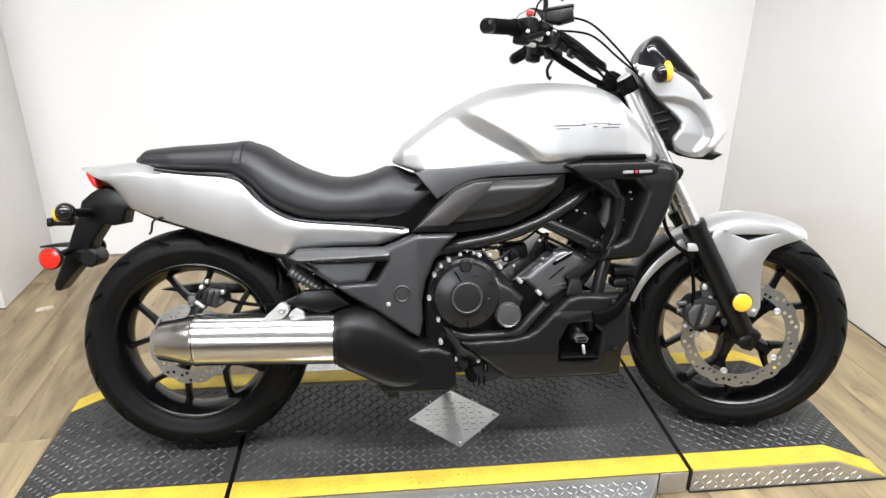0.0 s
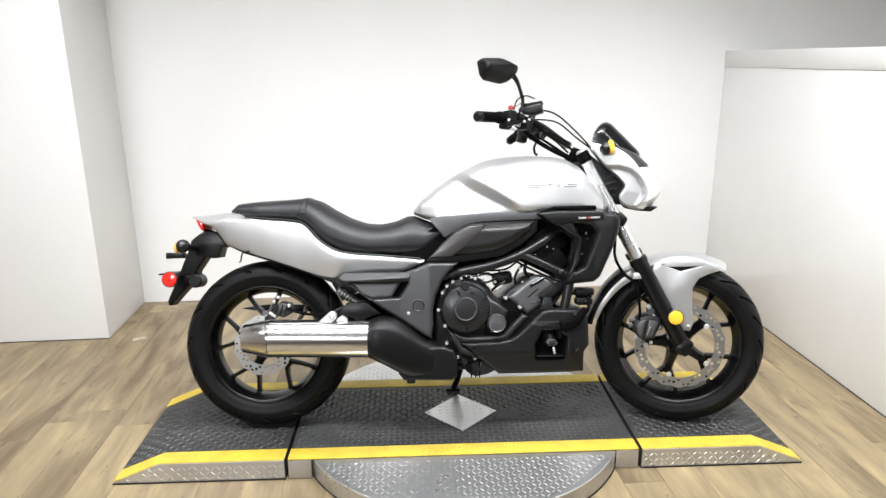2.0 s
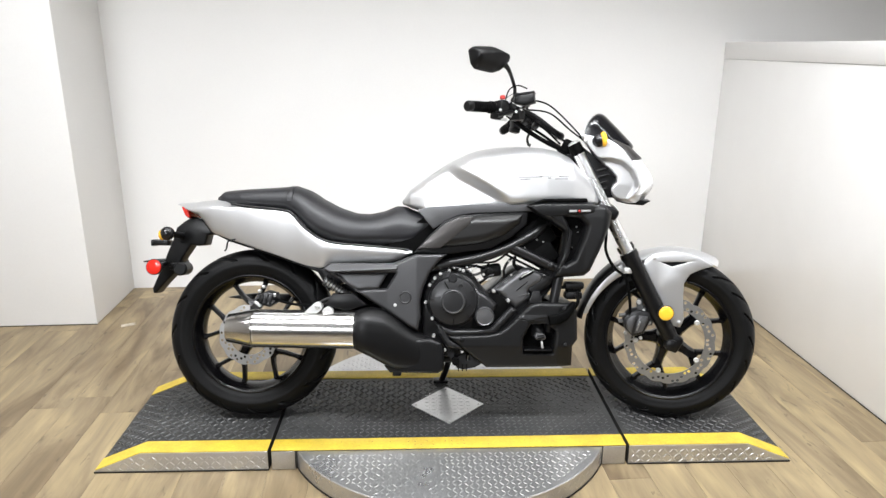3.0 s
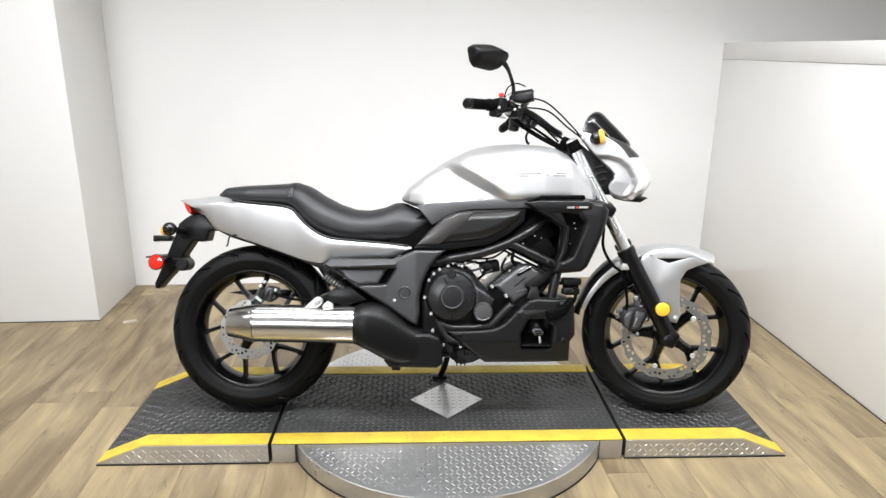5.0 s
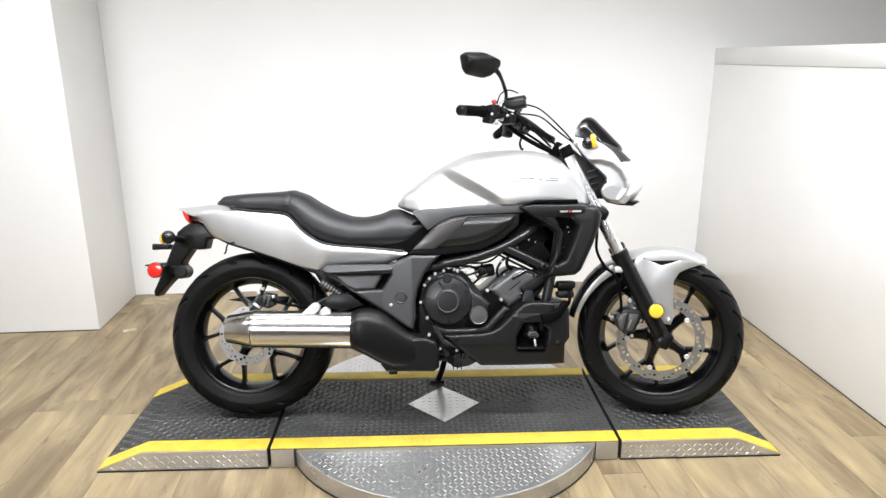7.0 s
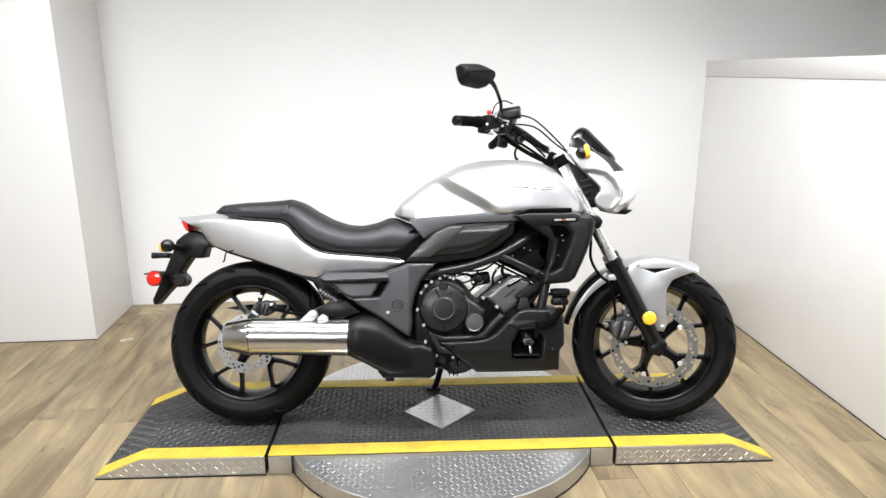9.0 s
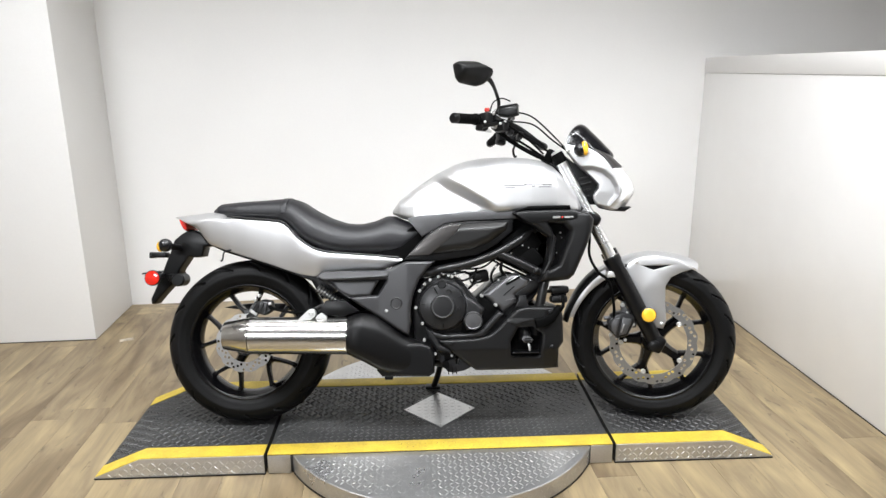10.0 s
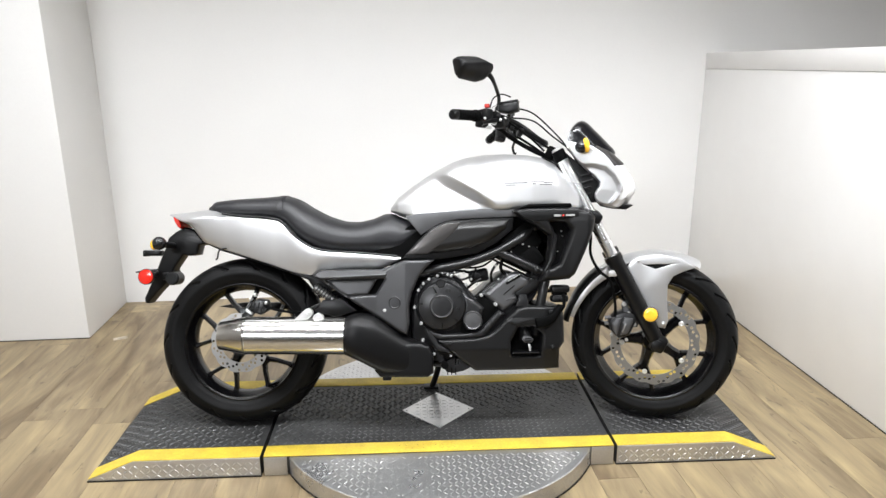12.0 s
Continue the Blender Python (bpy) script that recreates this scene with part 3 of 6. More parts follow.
def barrel(c, width):
    """Cast rim with rolled lips."""
    h = width / 2
    return lathe([(0.2215, -h), (0.2175, -h - 0.004), (0.2105, -h + 0.001), (0.2065, -h + 0.014), (0.196, -h + 0.03), (0.19, 0), (0.196, h - 0.03), (0.2065, h - 0.014), (0.2105, h - 0.001), (0.2175, h + 0.004), (0.2215, h), (0.205, h * 0.6), (0.2, 0), (0.205, -h * 0.6)], c, (0, 1, 0), 96, True)


def hub(c):
    return lathe([(0.022, -0.05), (0.036, -0.05), (0.042, -0.03), (0.046, 0), (0.042, 0.03), (0.036, 0.05), (0.022, 0.05)], c, (0, 1, 0), 40)


def spoke(c, degrees):
    """One stout arm that forks into two thin branches at the rim."""
    bm = bmesh.new()
    a0 = radians(degrees)
    out = Vector((math.cos(a0), 0, math.sin(a0)))
    side = Vector((-math.sin(a0), 0, math.cos(a0)))
    y = Vector((0, 1, 0))

    def beam(stations):
        """Stations of centre, direction, width and depth."""
        rings = []
        for e, d, w, dep in stations:
            s = y.cross(d.normalized())
            rings.append([e + s * u * w / 2 + y * v * dep / 2 for u, v in ((-1, -0.45), (-0.55, -1), (0.55, -1), (1, -0.45), (1, 0.45), (0.55, 1), (-0.55, 1), (-1, 0.45))])
        skin(bm, rings)

    beam([(c + out * r, out, w, dep) for r, w, dep in ((0.03, 0.058, 0.07), (0.05, 0.041, 0.064), (0.08, 0.033, 0.054), (0.105, 0.034, 0.048), (0.122, 0.044, 0.042))])
    for sg in (-1, 1):
        a1 = a0 + sg * radians(18)
        end = c + Vector((math.cos(a1), 0, math.sin(a1))) * 0.204
        root = c + out * 0.113 + side * sg * 0.012
        d = end - root
        beam([(root, d, 0.02, 0.04), (root + d * 0.3 + side * sg * 0.004, d, 0.0165, 0.036), (root + d * 0.75 + side * sg * 0.003, d, 0.0155, 0.034), (end, d, 0.026, 0.038)])
    return bm


def rotor(c, y, outer, inner, waves, holes_per):
    """A wavy brake disc pierced with rows of holes."""
    n = waves * 8
    out = [(c.x + math.cos(a) * r, c.z + math.sin(a) * r) for a, r in ((2 * math.pi * i / n, outer - 0.0045 * (0.5 + 0.5 * math.cos(waves * 2 * math.pi * i / n)) ** 2) for i in range(n))]
    hole = [[(c.x + math.cos(-2 * math.pi * i / 64) * inner, c.z + math.sin(-2 * math.pi * i / 64) * inner) for i in range(64)]]
    for k in range(waves):
        for m in range(holes_per):
            a = 2 * math.pi * (k + (m + 0.5) / holes_per) / waves
            r = inner + (outer - inner) * (0.24 + 0.5 * ((m * 2 + k) % 3) / 2)
            hole.append([(c.x + math.cos(a) * r + 0.0054 * math.cos(-b), c.z + math.sin(a) * r + 0.0054 * math.sin(-b)) for b in (2 * math.pi * j / 8 for j in range(8))])
    return panel(out, y, y + 0.0045, 0, 1, hole)


def button(c, y, r, degrees):
    a = radians(degrees)
    return lathe([(0.009, 0), (0.009, 0.004), (0.006, 0.006), (0.003, 0.004)], c + Vector((math.cos(a) * r, y, math.sin(a) * r)), (0, -1, 0), 14)


# rear wheel
rw = bike_part("rear_wheel", barrel(REAR, 0.126), RIM, "black cast wheel with five forked spokes")
bike_part("hub", hub(REAR), RIM, "", rw)
for k in range(5):
    bike_part("spoke", spoke(REAR, 24 + 72 * k), RIM, "", rw)
for sg in (-1, 1):
    bike_part("rim_lip", lathe([(0.2125, 0.064), (0.2165, 0.068), (0.2195, 0.0675), (0.2195, 0.063)], REAR, (0, sg, 0), 96, True), RIM, "", rw)
bike_part("tyre", tyre(REAR, 0.312, 0.16, 1.2, 15), RUBBER, "black road tyre with slanted grooves", rw, 0.9)
bike_part("brake_disc", rotor(REAR, -0.088, 0.112, 0.074, 12, 4), DISC, "drilled wavy steel brake disc", rw)
bike_part("disc_carrier", lathe([(0.03, 0.05), (0.04, 0.075), (0.048, 0.084), (0.048, 0.088), (0.03, 0.088)], REAR, (0, -1, 0), 40), SATIN, "", rw)
bike_part("axle_nut", lathe([(0.018, 0.1), (0.018, 0.125), (0.012, 0.135)], REAR, (0, -1, 0), 6), BOLT, "", rw)
# front wheel, turned with the fork
fw = steered("front_wheel", barrel(FORE, 0.096), RIM, "black cast wheel with five forked spokes")
steered("hub", hub(FORE), RIM, "", fw)
for k in range(5):
    steered("spoke", spoke(FORE, 37 + 72 * k), RIM, "", fw)
for sg in (-1, 1):
    steered("rim_lip", lathe([(0.2125, 0.049), (0.2165, 0.053), (0.2195, 0.0525), (0.2195, 0.048)], FORE, (0, sg, 0), 96, True), RIM, "", fw)
steered("tyre", tyre(FORE, 0.294, 0.12, -1.7, 20), RUBBER, "black road tyre with slanted grooves", fw, 0.9)
steered("brake_disc", rotor(FORE, -0.072, 0.155, 0.119, 18, 3), DISC, "drilled wavy steel brake disc", fw)
for k in range(5):
    steered("disc_button", button(FORE, -0.070, 0.113, 37 + 72 * k), BOLT, "", fw)
steered("axle", lathe([(0.012, -0.12), (0.016, -0.12), (0.016, 0.12), (0.02, 0.122), (0.02, 0.136), (0.012, 0.14)], FORE, (0, -1, 0), 20), SATIN, "", fw)

# fork
F_TOP, F_LOW = Vector((0.468, 0, 0.99)), Vector((0.826, 0, 0.285))
for sy in (-1, 1):
    off = Vector((0, 0.105 * sy, 0))
    leg = steered("fork_tube", tube([F_TOP + off, F_TOP.lerp(F_LOW, 0.6) + off], 0.0205, 20, 0), TUBE, "polished upright fork tube")
    d = (F_LOW - F_TOP).normalized()
    a = F_TOP.lerp(F_LOW, 0.535) + off
    steered("fork_slider", lathe([(0.02, 0), (0.031, 0.002), (0.032, 0.018), (0.0285, 0.03), (0.029, 0.2), (0.027, 0.33), (0.022, 0.352), (0.012, 0.358)], a, d, 24), SATIN, "black fork slider", leg)
    steered("axle_clamp", box((F_LOW.x - 0.004, 0.105 * sy, F_LOW.z + 0.012), (0.05, 0.05, 0.06), 0.012, (0, 27, 0)), SATIN, "", leg)
    steered("clamp_sleeve", lathe([(0.021, 0.0), (0.0225, 0.002), (0.023, 0.03), (0.0222, 0.038), (0.021, 0.04)], F_TOP + off, d, 20), SOFT_OR_SHADE, "", leg)
    steered("fork_cap", lathe([(0.019, -0.012), (0.019, 0.006), (0.012, 0.01)], F_TOP + off, -d, 20), STEEL, "", leg)
bm = box((F_TOP.x + 0.006, 0, F_TOP.z - 0.03), (0.042, 0.2, 0.022), 0.008, (0, 27, 0))
steered("top_clamp", bm, SATIN, "black fork clamp")
bm = box((F_TOP.x + 0.118, 0, F_TOP.z - 0.235), (0.08, 0.27, 0.04), 0.012, (0, 27, 0))
steered("lower_clamp", bm, SATIN, "black fork clamp")
bm = tube([(0.435, 0, 0.99), (0.55, 0, 0.77)], 0.034, 20, 0)
bike_part("steering_head", bm, SATIN)

# front fender
bm = bmesh.new()
rings = []
for i in range(41):
    a = radians(60 + (128 - 60) * i / 40)
    ca, sa = math.cos(a), math.sin(a)
    edge = min(i, 40 - i) / 40
    w = 0.062 + 0.012 * min(edge * 4, 1)
    ring = []
    for k in range(17):
        s = -1 + k / 8
        r = 0.326 - 0.022 * abs(s) ** 2.6 - (0.004 if i in (0, 40) else 0)
        ring.append(FORE + Vector((ca * r, s * w, sa * r)))
    for k in range(17):
        s = 1 - k / 8
        r = 0.321 - 0.022 * abs(s) ** 2.6
        ring.append(FORE + Vector((ca * r, s * (w - 0.003), sa * r)))
    rings.append(ring)
skin(bm, rings)
fender = steered("front_fender", bm, SILVER, "silver painted front fender")
WING = [(0.712, 0.555), (0.722, 0.585), (0.752, 0.604), (0.82, 0.612), (0.89, 0.597), (0.948, 0.562), (0.905, 0.548), (0.872, 0.532), (0.853, 0.5), (0.852, 0.44), (0.857, 0.374), (0.846, 0.345), (0.818, 0.35), (0.785, 0.42), (0.757, 0.47)]
VENT = [(0.772, 0.574), (0.812, 0.558), (0.868, 0.575)]
for sy in (-1, 1):
    bm = panel(WING, -0.082, -0.073, 0.004, 2, (VENT,))
    steered("fender_side", bm if sy < 0 else flip(bm), SILVER, "silver painted fender side with a small vent", fender)
    bm = panel([(0.762, 0.582), (0.812, 0.550), (0.882, 0.582)], -0.0728, -0.070, 0)
    steered("vent", bm if sy < 0 else flip(bm), BLACK, "black vent opening", fender)
steered("bolt", lathe([(0.006, 0.08), (0.006, 0.085), (0.003, 0.087)], (0.752, 0, 0.588), (0, -1, 0), 12), STEEL, "", fender)
steered("bolt", lathe([(0.008, 0.08), (0.008, 0.087), (0.004, 0.089)], (0.841, 0, 0.362), (0, -1, 0), 12), STEEL, "", fender)
bm = bmesh.new()
rings = []
for i in range(17):
    a = radians(127 + (167 - 127) * i / 16)
    ring = [FORE + Vector((math.cos(a) * r, y, math.sin(a) * r)) for r, y in ((0.321, -0.075), (0.33, -0.06), (0.334, 0), (0.33, 0.06), (0.321, 0.075), (0.312, 0.075), (0.32, 0), (0.312, -0.075))]
    rings.append(ring)
skin(bm, rings)
steered("rear_mudflap", bm, BLACK, "black plastic fender extension", fender)
for sy in (-1, 1):
    arc = [radians(122 + (163 - 122) * i / 12) for i in range(13)]
    flange = [(FORE.x + math.cos(a) * 0.318, FORE.z + math.sin(a) * 0.318) for a in arc] + [(FORE.x + math.cos(a) * (0.284 + 0.014 * (i / 12)), FORE.z + math.sin(a) * (0.284 + 0.014 * (i / 12))) for i, a in reversed(list(enumerate(arc)))]
    bm = panel(flange, -0.072, -0.066, 0.002)
    steered("rear_flange", bm if sy < 0 else flip(bm), SILVER, "silver painted rear fender side", fender)
# side reflector and caliper
refl = steered("fork_reflector", lathe([(0.0265, 0.135), (0.0265, 0.148), (0.0235, 0.15)], (0.789, 0, 0.408), (0, -1, 0), 32), SATIN)
steered("lens", lathe([(0.0235, 0.149), (0.024, 0.1515), (0.021, 0.154), (0.01, 0.155)], (0.789, 0, 0.408), (0, -1, 0), 32), AMBER, "round amber side reflector", refl)
cal = steered("front_caliper", panel([(0.648, 0.374), (0.669, 0.4), (0.7, 0.41), (0.74, 0.404), (0.746, 0.38), (0.721, 0.326), (0.684, 0.314), (0.654, 0.346)], -0.118, -0.05, 0.007, 2), ENGINE, "dark grey brake caliper")
bm = panel([(0.66, 0.372), (0.676, 0.39), (0.694, 0.392), (0.678, 0.328), (0.664, 0.346)], -0.126, -0.115, 0.004, 2)
steered("piston_cover", bm, ENGGREY, "", cal)
bm = panel([(0.703, 0.392), (0.732, 0.388), (0.732, 0.376), (0.714, 0.334), (0.69, 0.328)], -0.126, -0.115, 0.004, 2)
steered("piston_cover", bm, ENGGREY, "", cal)
bm = panel([(0.694, 0.432), (0.699, 0.446), (0.712, 0.446), (0.722, 0.414), (0.757, 0.376), (0.75, 0.352), (0.735, 0.352), (0.7, 0.4)], -0.1, -0.088, 0.003)
steered("caliper_bracket", bm, ENGGREY, "", cal)
steered("badge_bar", box((0.702, -0.1265, 0.355), (0.005, 0.002, 0.034), 0.0006, (0, 20, 0)), DISC, "", cal)
for x, z, r in ((0.703, 0.436, 0.008), (0.738, 0.365, 0.008), (0.66, 0.325, 0.006), (0.712, 0.308, 0.006), (0.72, 0.405, 0.006)):
    steered("bolt", lathe([(r, 0.1), (r, 0.108), (r * 0.6, 0.111)], (x, 0, z), (0, -1, 0), 10), BOLT, "", cal)
for z in (0.386, 0.366):
    steered("slide_pin", tube([(0.636, -0.1, z), (0.66, -0.1, z + 0.003)], 0.007, 10, 0), ENGGREY, "", cal)
steered("brake_hose", tube([(0.67, -0.11, 0.37), (0.672, -0.12, 0.43), (0.655, -0.125, 0.52), (0.615, -0.125, 0.56), (0.585, -0.12, 0.62), (0.585, -0.1, 0.70), (0.56, -0.06, 0.80)], 0.005, 8), SOFT_OR_SHADE)
steered("hose_bracket", box((0.662, -0.122, 0.55), (0.03, 0.012, 0.022), 0.004), ALLOY)

# handlebar with its controls
HB = Matrix.Translation((0.416, 0, 1.03)) @ Matrix.Rotation(radians(-3.0), 4, "Z") @ Matrix.Rotation(radians(-4.2), 4, "X") @ Matrix.Translation((-0.42, 0, -1.03))


def barred(name, bm, material, label="", parent=None, sharp=0.62):
    bm.transform(HB)
    return steered(name, bm, material, label, parent, sharp)


BAR = [(0.156, -0.338, 1.098), (0.208, -0.228, 1.107), (0.262, -0.165, 1.112), (0.335, -0.105, 1.085), (0.405, -0.065, 1.032), (0.425, 0, 1.025)]
bar = barred("handlebar", tube(BAR + [(x, -y, z) for x, y, z in BAR[-2::-1]], 0.0112, 14), SATIN, "black handlebar")
for sy in (-1, 1):
    e, i = Vector((0.156, 0.338 * sy, 1.098)), Vector((0.208, 0.228 * sy, 1.107))
    ax = (e - i).normalized()
    g = barred("grip", lathe([(0.014, 0), (0.021, 0.002), (0.021, 0.012), (0.0165, 0.016), (0.0162, 0.05), (0.0172, 0.11), (0.0165, 0.118), (0.012, 0.12)], i, ax, 24), SOFT_OR_SHADE, "black ribbed rubber grip", bar)
    bm = bmesh.new()
    for k in range(9):
        turned(bm, [(0.0165, 0.022 + 0.01 * k), (0.0182, 0.024 + 0.01 * k), (0.0182, 0.028 + 0.01 * k), (0.0165, 0.03 + 0.01 * k)], i, ax, 20)
    barred("ribs", bm, SOFT_OR_SHADE, "", g)
    barred("bar_end", lathe([(0.012, 0.118), (0.018, 0.12), (0.018, 0.135), (0.013, 0.142)], i, ax, 24), SATIN, "", bar)
    bm = box((0.232, 0.2 * sy, 1.108), (0.052, 0.04, 0.05), 0.01, (0, 0, 35 * sy))
    block(bm, (0.222, 0.205 * sy, 1.082), (0.04, 0.035, 0.03), 0.008, (0, 12, 35 * sy))
    block(bm, (0.25, 0.178 * sy, 1.12), (0.03, 0.03, 0.025), 0.006, (0, 0, 35 * sy))
    barred("switch_housing", bm, BLACK, "black switch housing", bar)
    # lever
    sh = Vector((0, 0.0, -0.002 if sy < 0 else -0.02))
    lever = [Vector((0.275, 0.17 * sy, 1.1)), Vector((0.262, 0.215 * sy, 1.09)), Vector((0.245, 0.27 * sy, 1.076)), Vector((0.235, 0.295 * sy, 1.07))]
    if sy > 0:
        lever = [Vector((0.275, 0.17, 1.1)), Vector((0.285, 0.21, 1.1)), Vector((0.276, 0.255, 1.092)), Vector((0.262, 0.29, 1.072)), Vector((0.265, 0.305, 1.05)), Vector((0.272, 0.31, 1.045))]
    barred("lever", tube([p + sh for p in lever], lambda t: (0.0072 if t < 0.94 else 0.0095) if sy < 0 else (0.0052 if t < 0.94 else 0.008), 10), SATIN, "black alloy lever", bar)
    bm = box((0.285, 0.155 * sy, 1.085), (0.05, 0.035, 0.035), 0.008, (0, 0, 30 * sy))
    barred("lever_clamp", bm, SATIN, "", bar)
    # mirror
    nrm = Vector((-0.76, -0.6 * sy, -0.16)).normalized()
    u = (Vector((0.6, -0.78 * sy, 0.0)) * -1)
    u = (u - nrm * u.dot(nrm)).normalized()
    v = nrm.cross(u) * (1 if nrm.cross(u).z > 0 else -1)
    c = Vector((0.206, 0.315 * sy, 1.252 if sy < 0 else 1.205))
    shape = [(0.0776, 0.0229), (0.0592, 0.0348), (-0.012, 0.043), (-0.043, 0.031), (-0.062, 0.007), (-0.073, -0.018), (-0.05, -0.034), (-0.0139, -0.0458), (0.0585, -0.0395), (0.0727, -0.0228)]
    rounded = []
    for (pa, pb), (qa, qb), (ra, rb) in zip(shape[-1:] + shape[:-1], shape, shape[1:] + shape[:1]):
        for w0, w1, w2 in ((0.16, 0.84, 0), (0.04, 0.92, 0.04), (0, 0.84, 0.16)):
            rounded.append((pa * w0 + qa * w1 + ra * w2, pb * w0 + qb * w1 + rb * w2))
    rings = []
    for k, dep in ((0.0, -0.044), (0.2, -0.0425), (0.45, -0.037), (0.7, -0.0275), (0.88, -0.0165), (0.97, -0.007), (1.0, 0.002), (0.97, 0.006), (0.92, 0.005)):
        wide = 0.62 + 0.38 * math.sqrt(max(1 - (1 - k) ** 2, 0)) if dep < 0 else k
        rings.append([c + u * a * wide + v * (b * max(k, 0.02) + (0.004 - 0.1 * a) * (1 - k)) + nrm * dep for a, b in rounded])
    bm = bmesh.new()
    skin(bm, rings)
    mir = barred("mirror", bm, BLACK, "black angular rear-view mirror", None)
    bm = bmesh.new()
    skin(bm, [[c + u * a * 0.91 + v * b * 0.91 + nrm * dep for a, b in rounded] for dep in (0.004, 0.0062)])
    barred("glass", bm, MIRROR, "mirror glass", mir)
    root = Vector((0.272, 0.16 * sy, 1.13))
    joint = c - v * 0.018 - nrm * 0.012 - u * 0.066
    barred("stalk", tube([root, root + Vector((0.004, 0.004 * sy, 0.04)), root + Vector((0.0, 0.016 * sy, 0.064)), joint.lerp(root, 0.22) + Vector((0.008, 0, 0.006)), joint, joint + u * 0.02 + v * 0.006], lambda t: 0.012 if t < 0.08 else (0.0062 if t < 0.55 else 0.0062 + 0.012 * (t - 0.55)), 12), SATIN, "", mir)
barred("kill_switch", box((0.24, -0.203, 1.143), (0.018, 0.014, 0.014), 0.004), REDINK, "red engine stop switch", bar)
res = barred("brake_reservoir", panel([(0.274, 1.126), (0.277, 1.15), (0.343, 1.157), (0.347, 1.126), (0.31, 1.118)], -0.18, -0.135, 0.006), BLACK, "black brake fluid reservoir")
barred("lid", box((0.311, -0.158, 1.156), (0.07, 0.048, 0.008), 0.003, (0, -5, 0)), SATIN, "", res)
for k in range(2):
    barred("control_cable", tube([(0.33 - 0.02 * k, -0.13 + 0.02 * k, 1.14 - 0.03 * k), (0.39, -0.12 + 0.02 * k, 1.12 - 0.025 * k), (0.46, -0.1, 1.055 - 0.02 * k), (0.52, -0.07, 0.985), (0.55, -0.04, 0.93)], 0.0028, 8), SOFT_OR_SHADE)
barred("control_cable", tube([(0.29, -0.13, 1.09), (0.35, -0.1, 1.06), (0.41, -0.09, 1.02), (0.48, -0.07, 0.97)], 0.0042, 8), SOFT_OR_SHADE)
barred("control_cable", tube([(0.28, 0.15, 1.09), (0.35, 0.12, 1.04), (0.42, 0.1, 0.99), (0.5, 0.06, 0.95)], 0.005, 8), SOFT_OR_SHADE)
barred("wire_loom", tube([(0.25, -0.15, 1.09), (0.31, -0.085, 1.04), (0.4, -0.06, 0.985), (0.47, -0.02, 0.96)], 0.008, 8), SOFT_OR_SHADE)
barred("control_cable", tube([(0.25, -0.2, 1.135), (0.262, -0.2, 1.168), (0.29, -0.19, 1.182), (0.32, -0.175, 1.172)], 0.0024, 8), SOFT_OR_SHADE)
barred("control_cable", tube([(0.258, -0.18, 1.12), (0.285, -0.17, 1.105), (0.33, -0.14, 1.075), (0.38, -0.11, 1.035), (0.43, -0.09, 0.985)], 0.0034, 8), SOFT_OR_SHADE)
for x, y, z, w in ((0.268, -0.175, 1.108, 0.022), (0.292, -0.15, 1.09, 0.026), (0.312, -0.13, 1.07, 0.02), (0.345, -0.11, 1.055, 0.018)):
    barred("bar_clamp", lathe([(0.0125, -w / 2), (0.0165, -w / 2 + 0.002), (0.0165, w / 2 - 0.002), (0.0125, w / 2)], (x, y, z), (0.75, 0.5, -0.42), 16), SATIN, "", bar)
barred("perch_clip", box((0.262, -0.185, 1.086), (0.02, 0.012, 0.016), 0.003, (0, 20, 30)), STEEL, "", bar)
barred("perch_clip", box((0.243, -0.2, 1.068), (0.026, 0.012, 0.01), 0.003, (0, 10, 30)), ALLOY, "", bar)
for x, y, z in ((0.285, -0.178, 1.094), (0.3, -0.168, 1.1), (0.238, -0.226, 1.096), (0.262, -0.19, 1.128)):
    barred("control_screw", lathe([(0.005, 0), (0.005, 0.004), (0.003, 0.006)], (x, y, z), (-0.3, -1, 0.2), 10), BOLT, "", bar)
for sy in (-1, 1):
    steered("bar_riser", box((0.442, 0.045 * sy, 0.985), (0.036, 0.026, 0.05), 0.009, (0, 27, 0)), SOFT_OR_SHADE)

# headlight and its cowl
SIDE = [(0.49, 1.02), (0.535, 1.016), (0.58, 1.006), (0.63, 0.972), (0.662, 0.932), (0.69, 0.876), (0.696, 0.838), (0.655, 0.79), (0.61, 0.802), (0.598, 0.832), (0.616, 0.871), (0.548, 0.941)]
NOSE = [(0.50, 1.02), (0.545, 1.018), (0.60, 1.006), (0.655, 0.972), (0.695, 0.937), (0.735, 0.876), (0.745, 0.836), (0.698, 0.774), (0.62, 0.79), (0.60, 0.82), (0.61, 0.86), (0.55, 0.93)]
SIDE, NOSE = [[(q.x, q.y) for q in spline([(x, z, 0) for x, z in loop], 3, True)] for loop in (SIDE, NOSE)]
rings = []
for y in (-0.09, -0.088, -0.082, -0.068, -0.04, 0, 0.04, 0.068, 0.082, 0.088, 0.09):
    t = min(abs(y) / 0.09, 1) ** 3
    k = 0.97 if abs(y) > 0.089 else 1.0
    cx, cz = 0.61, 0.9
    ring = []
    for (ax, az), (bx, bz) in zip(SIDE, NOSE):
        x, z = bx + (ax - bx) * t, bz + (az - bz) * t
        ring.append(Vector((cx + (x - cx) * k, y, cz + (z - cz) * k)))
    rings.append(ring)
bm = bmesh.new()
skin(bm, rings)
cowl = steered("headlight_cowl", bm, SILVER, "silver painted headlight cowl", None, 0.5)
rings = []
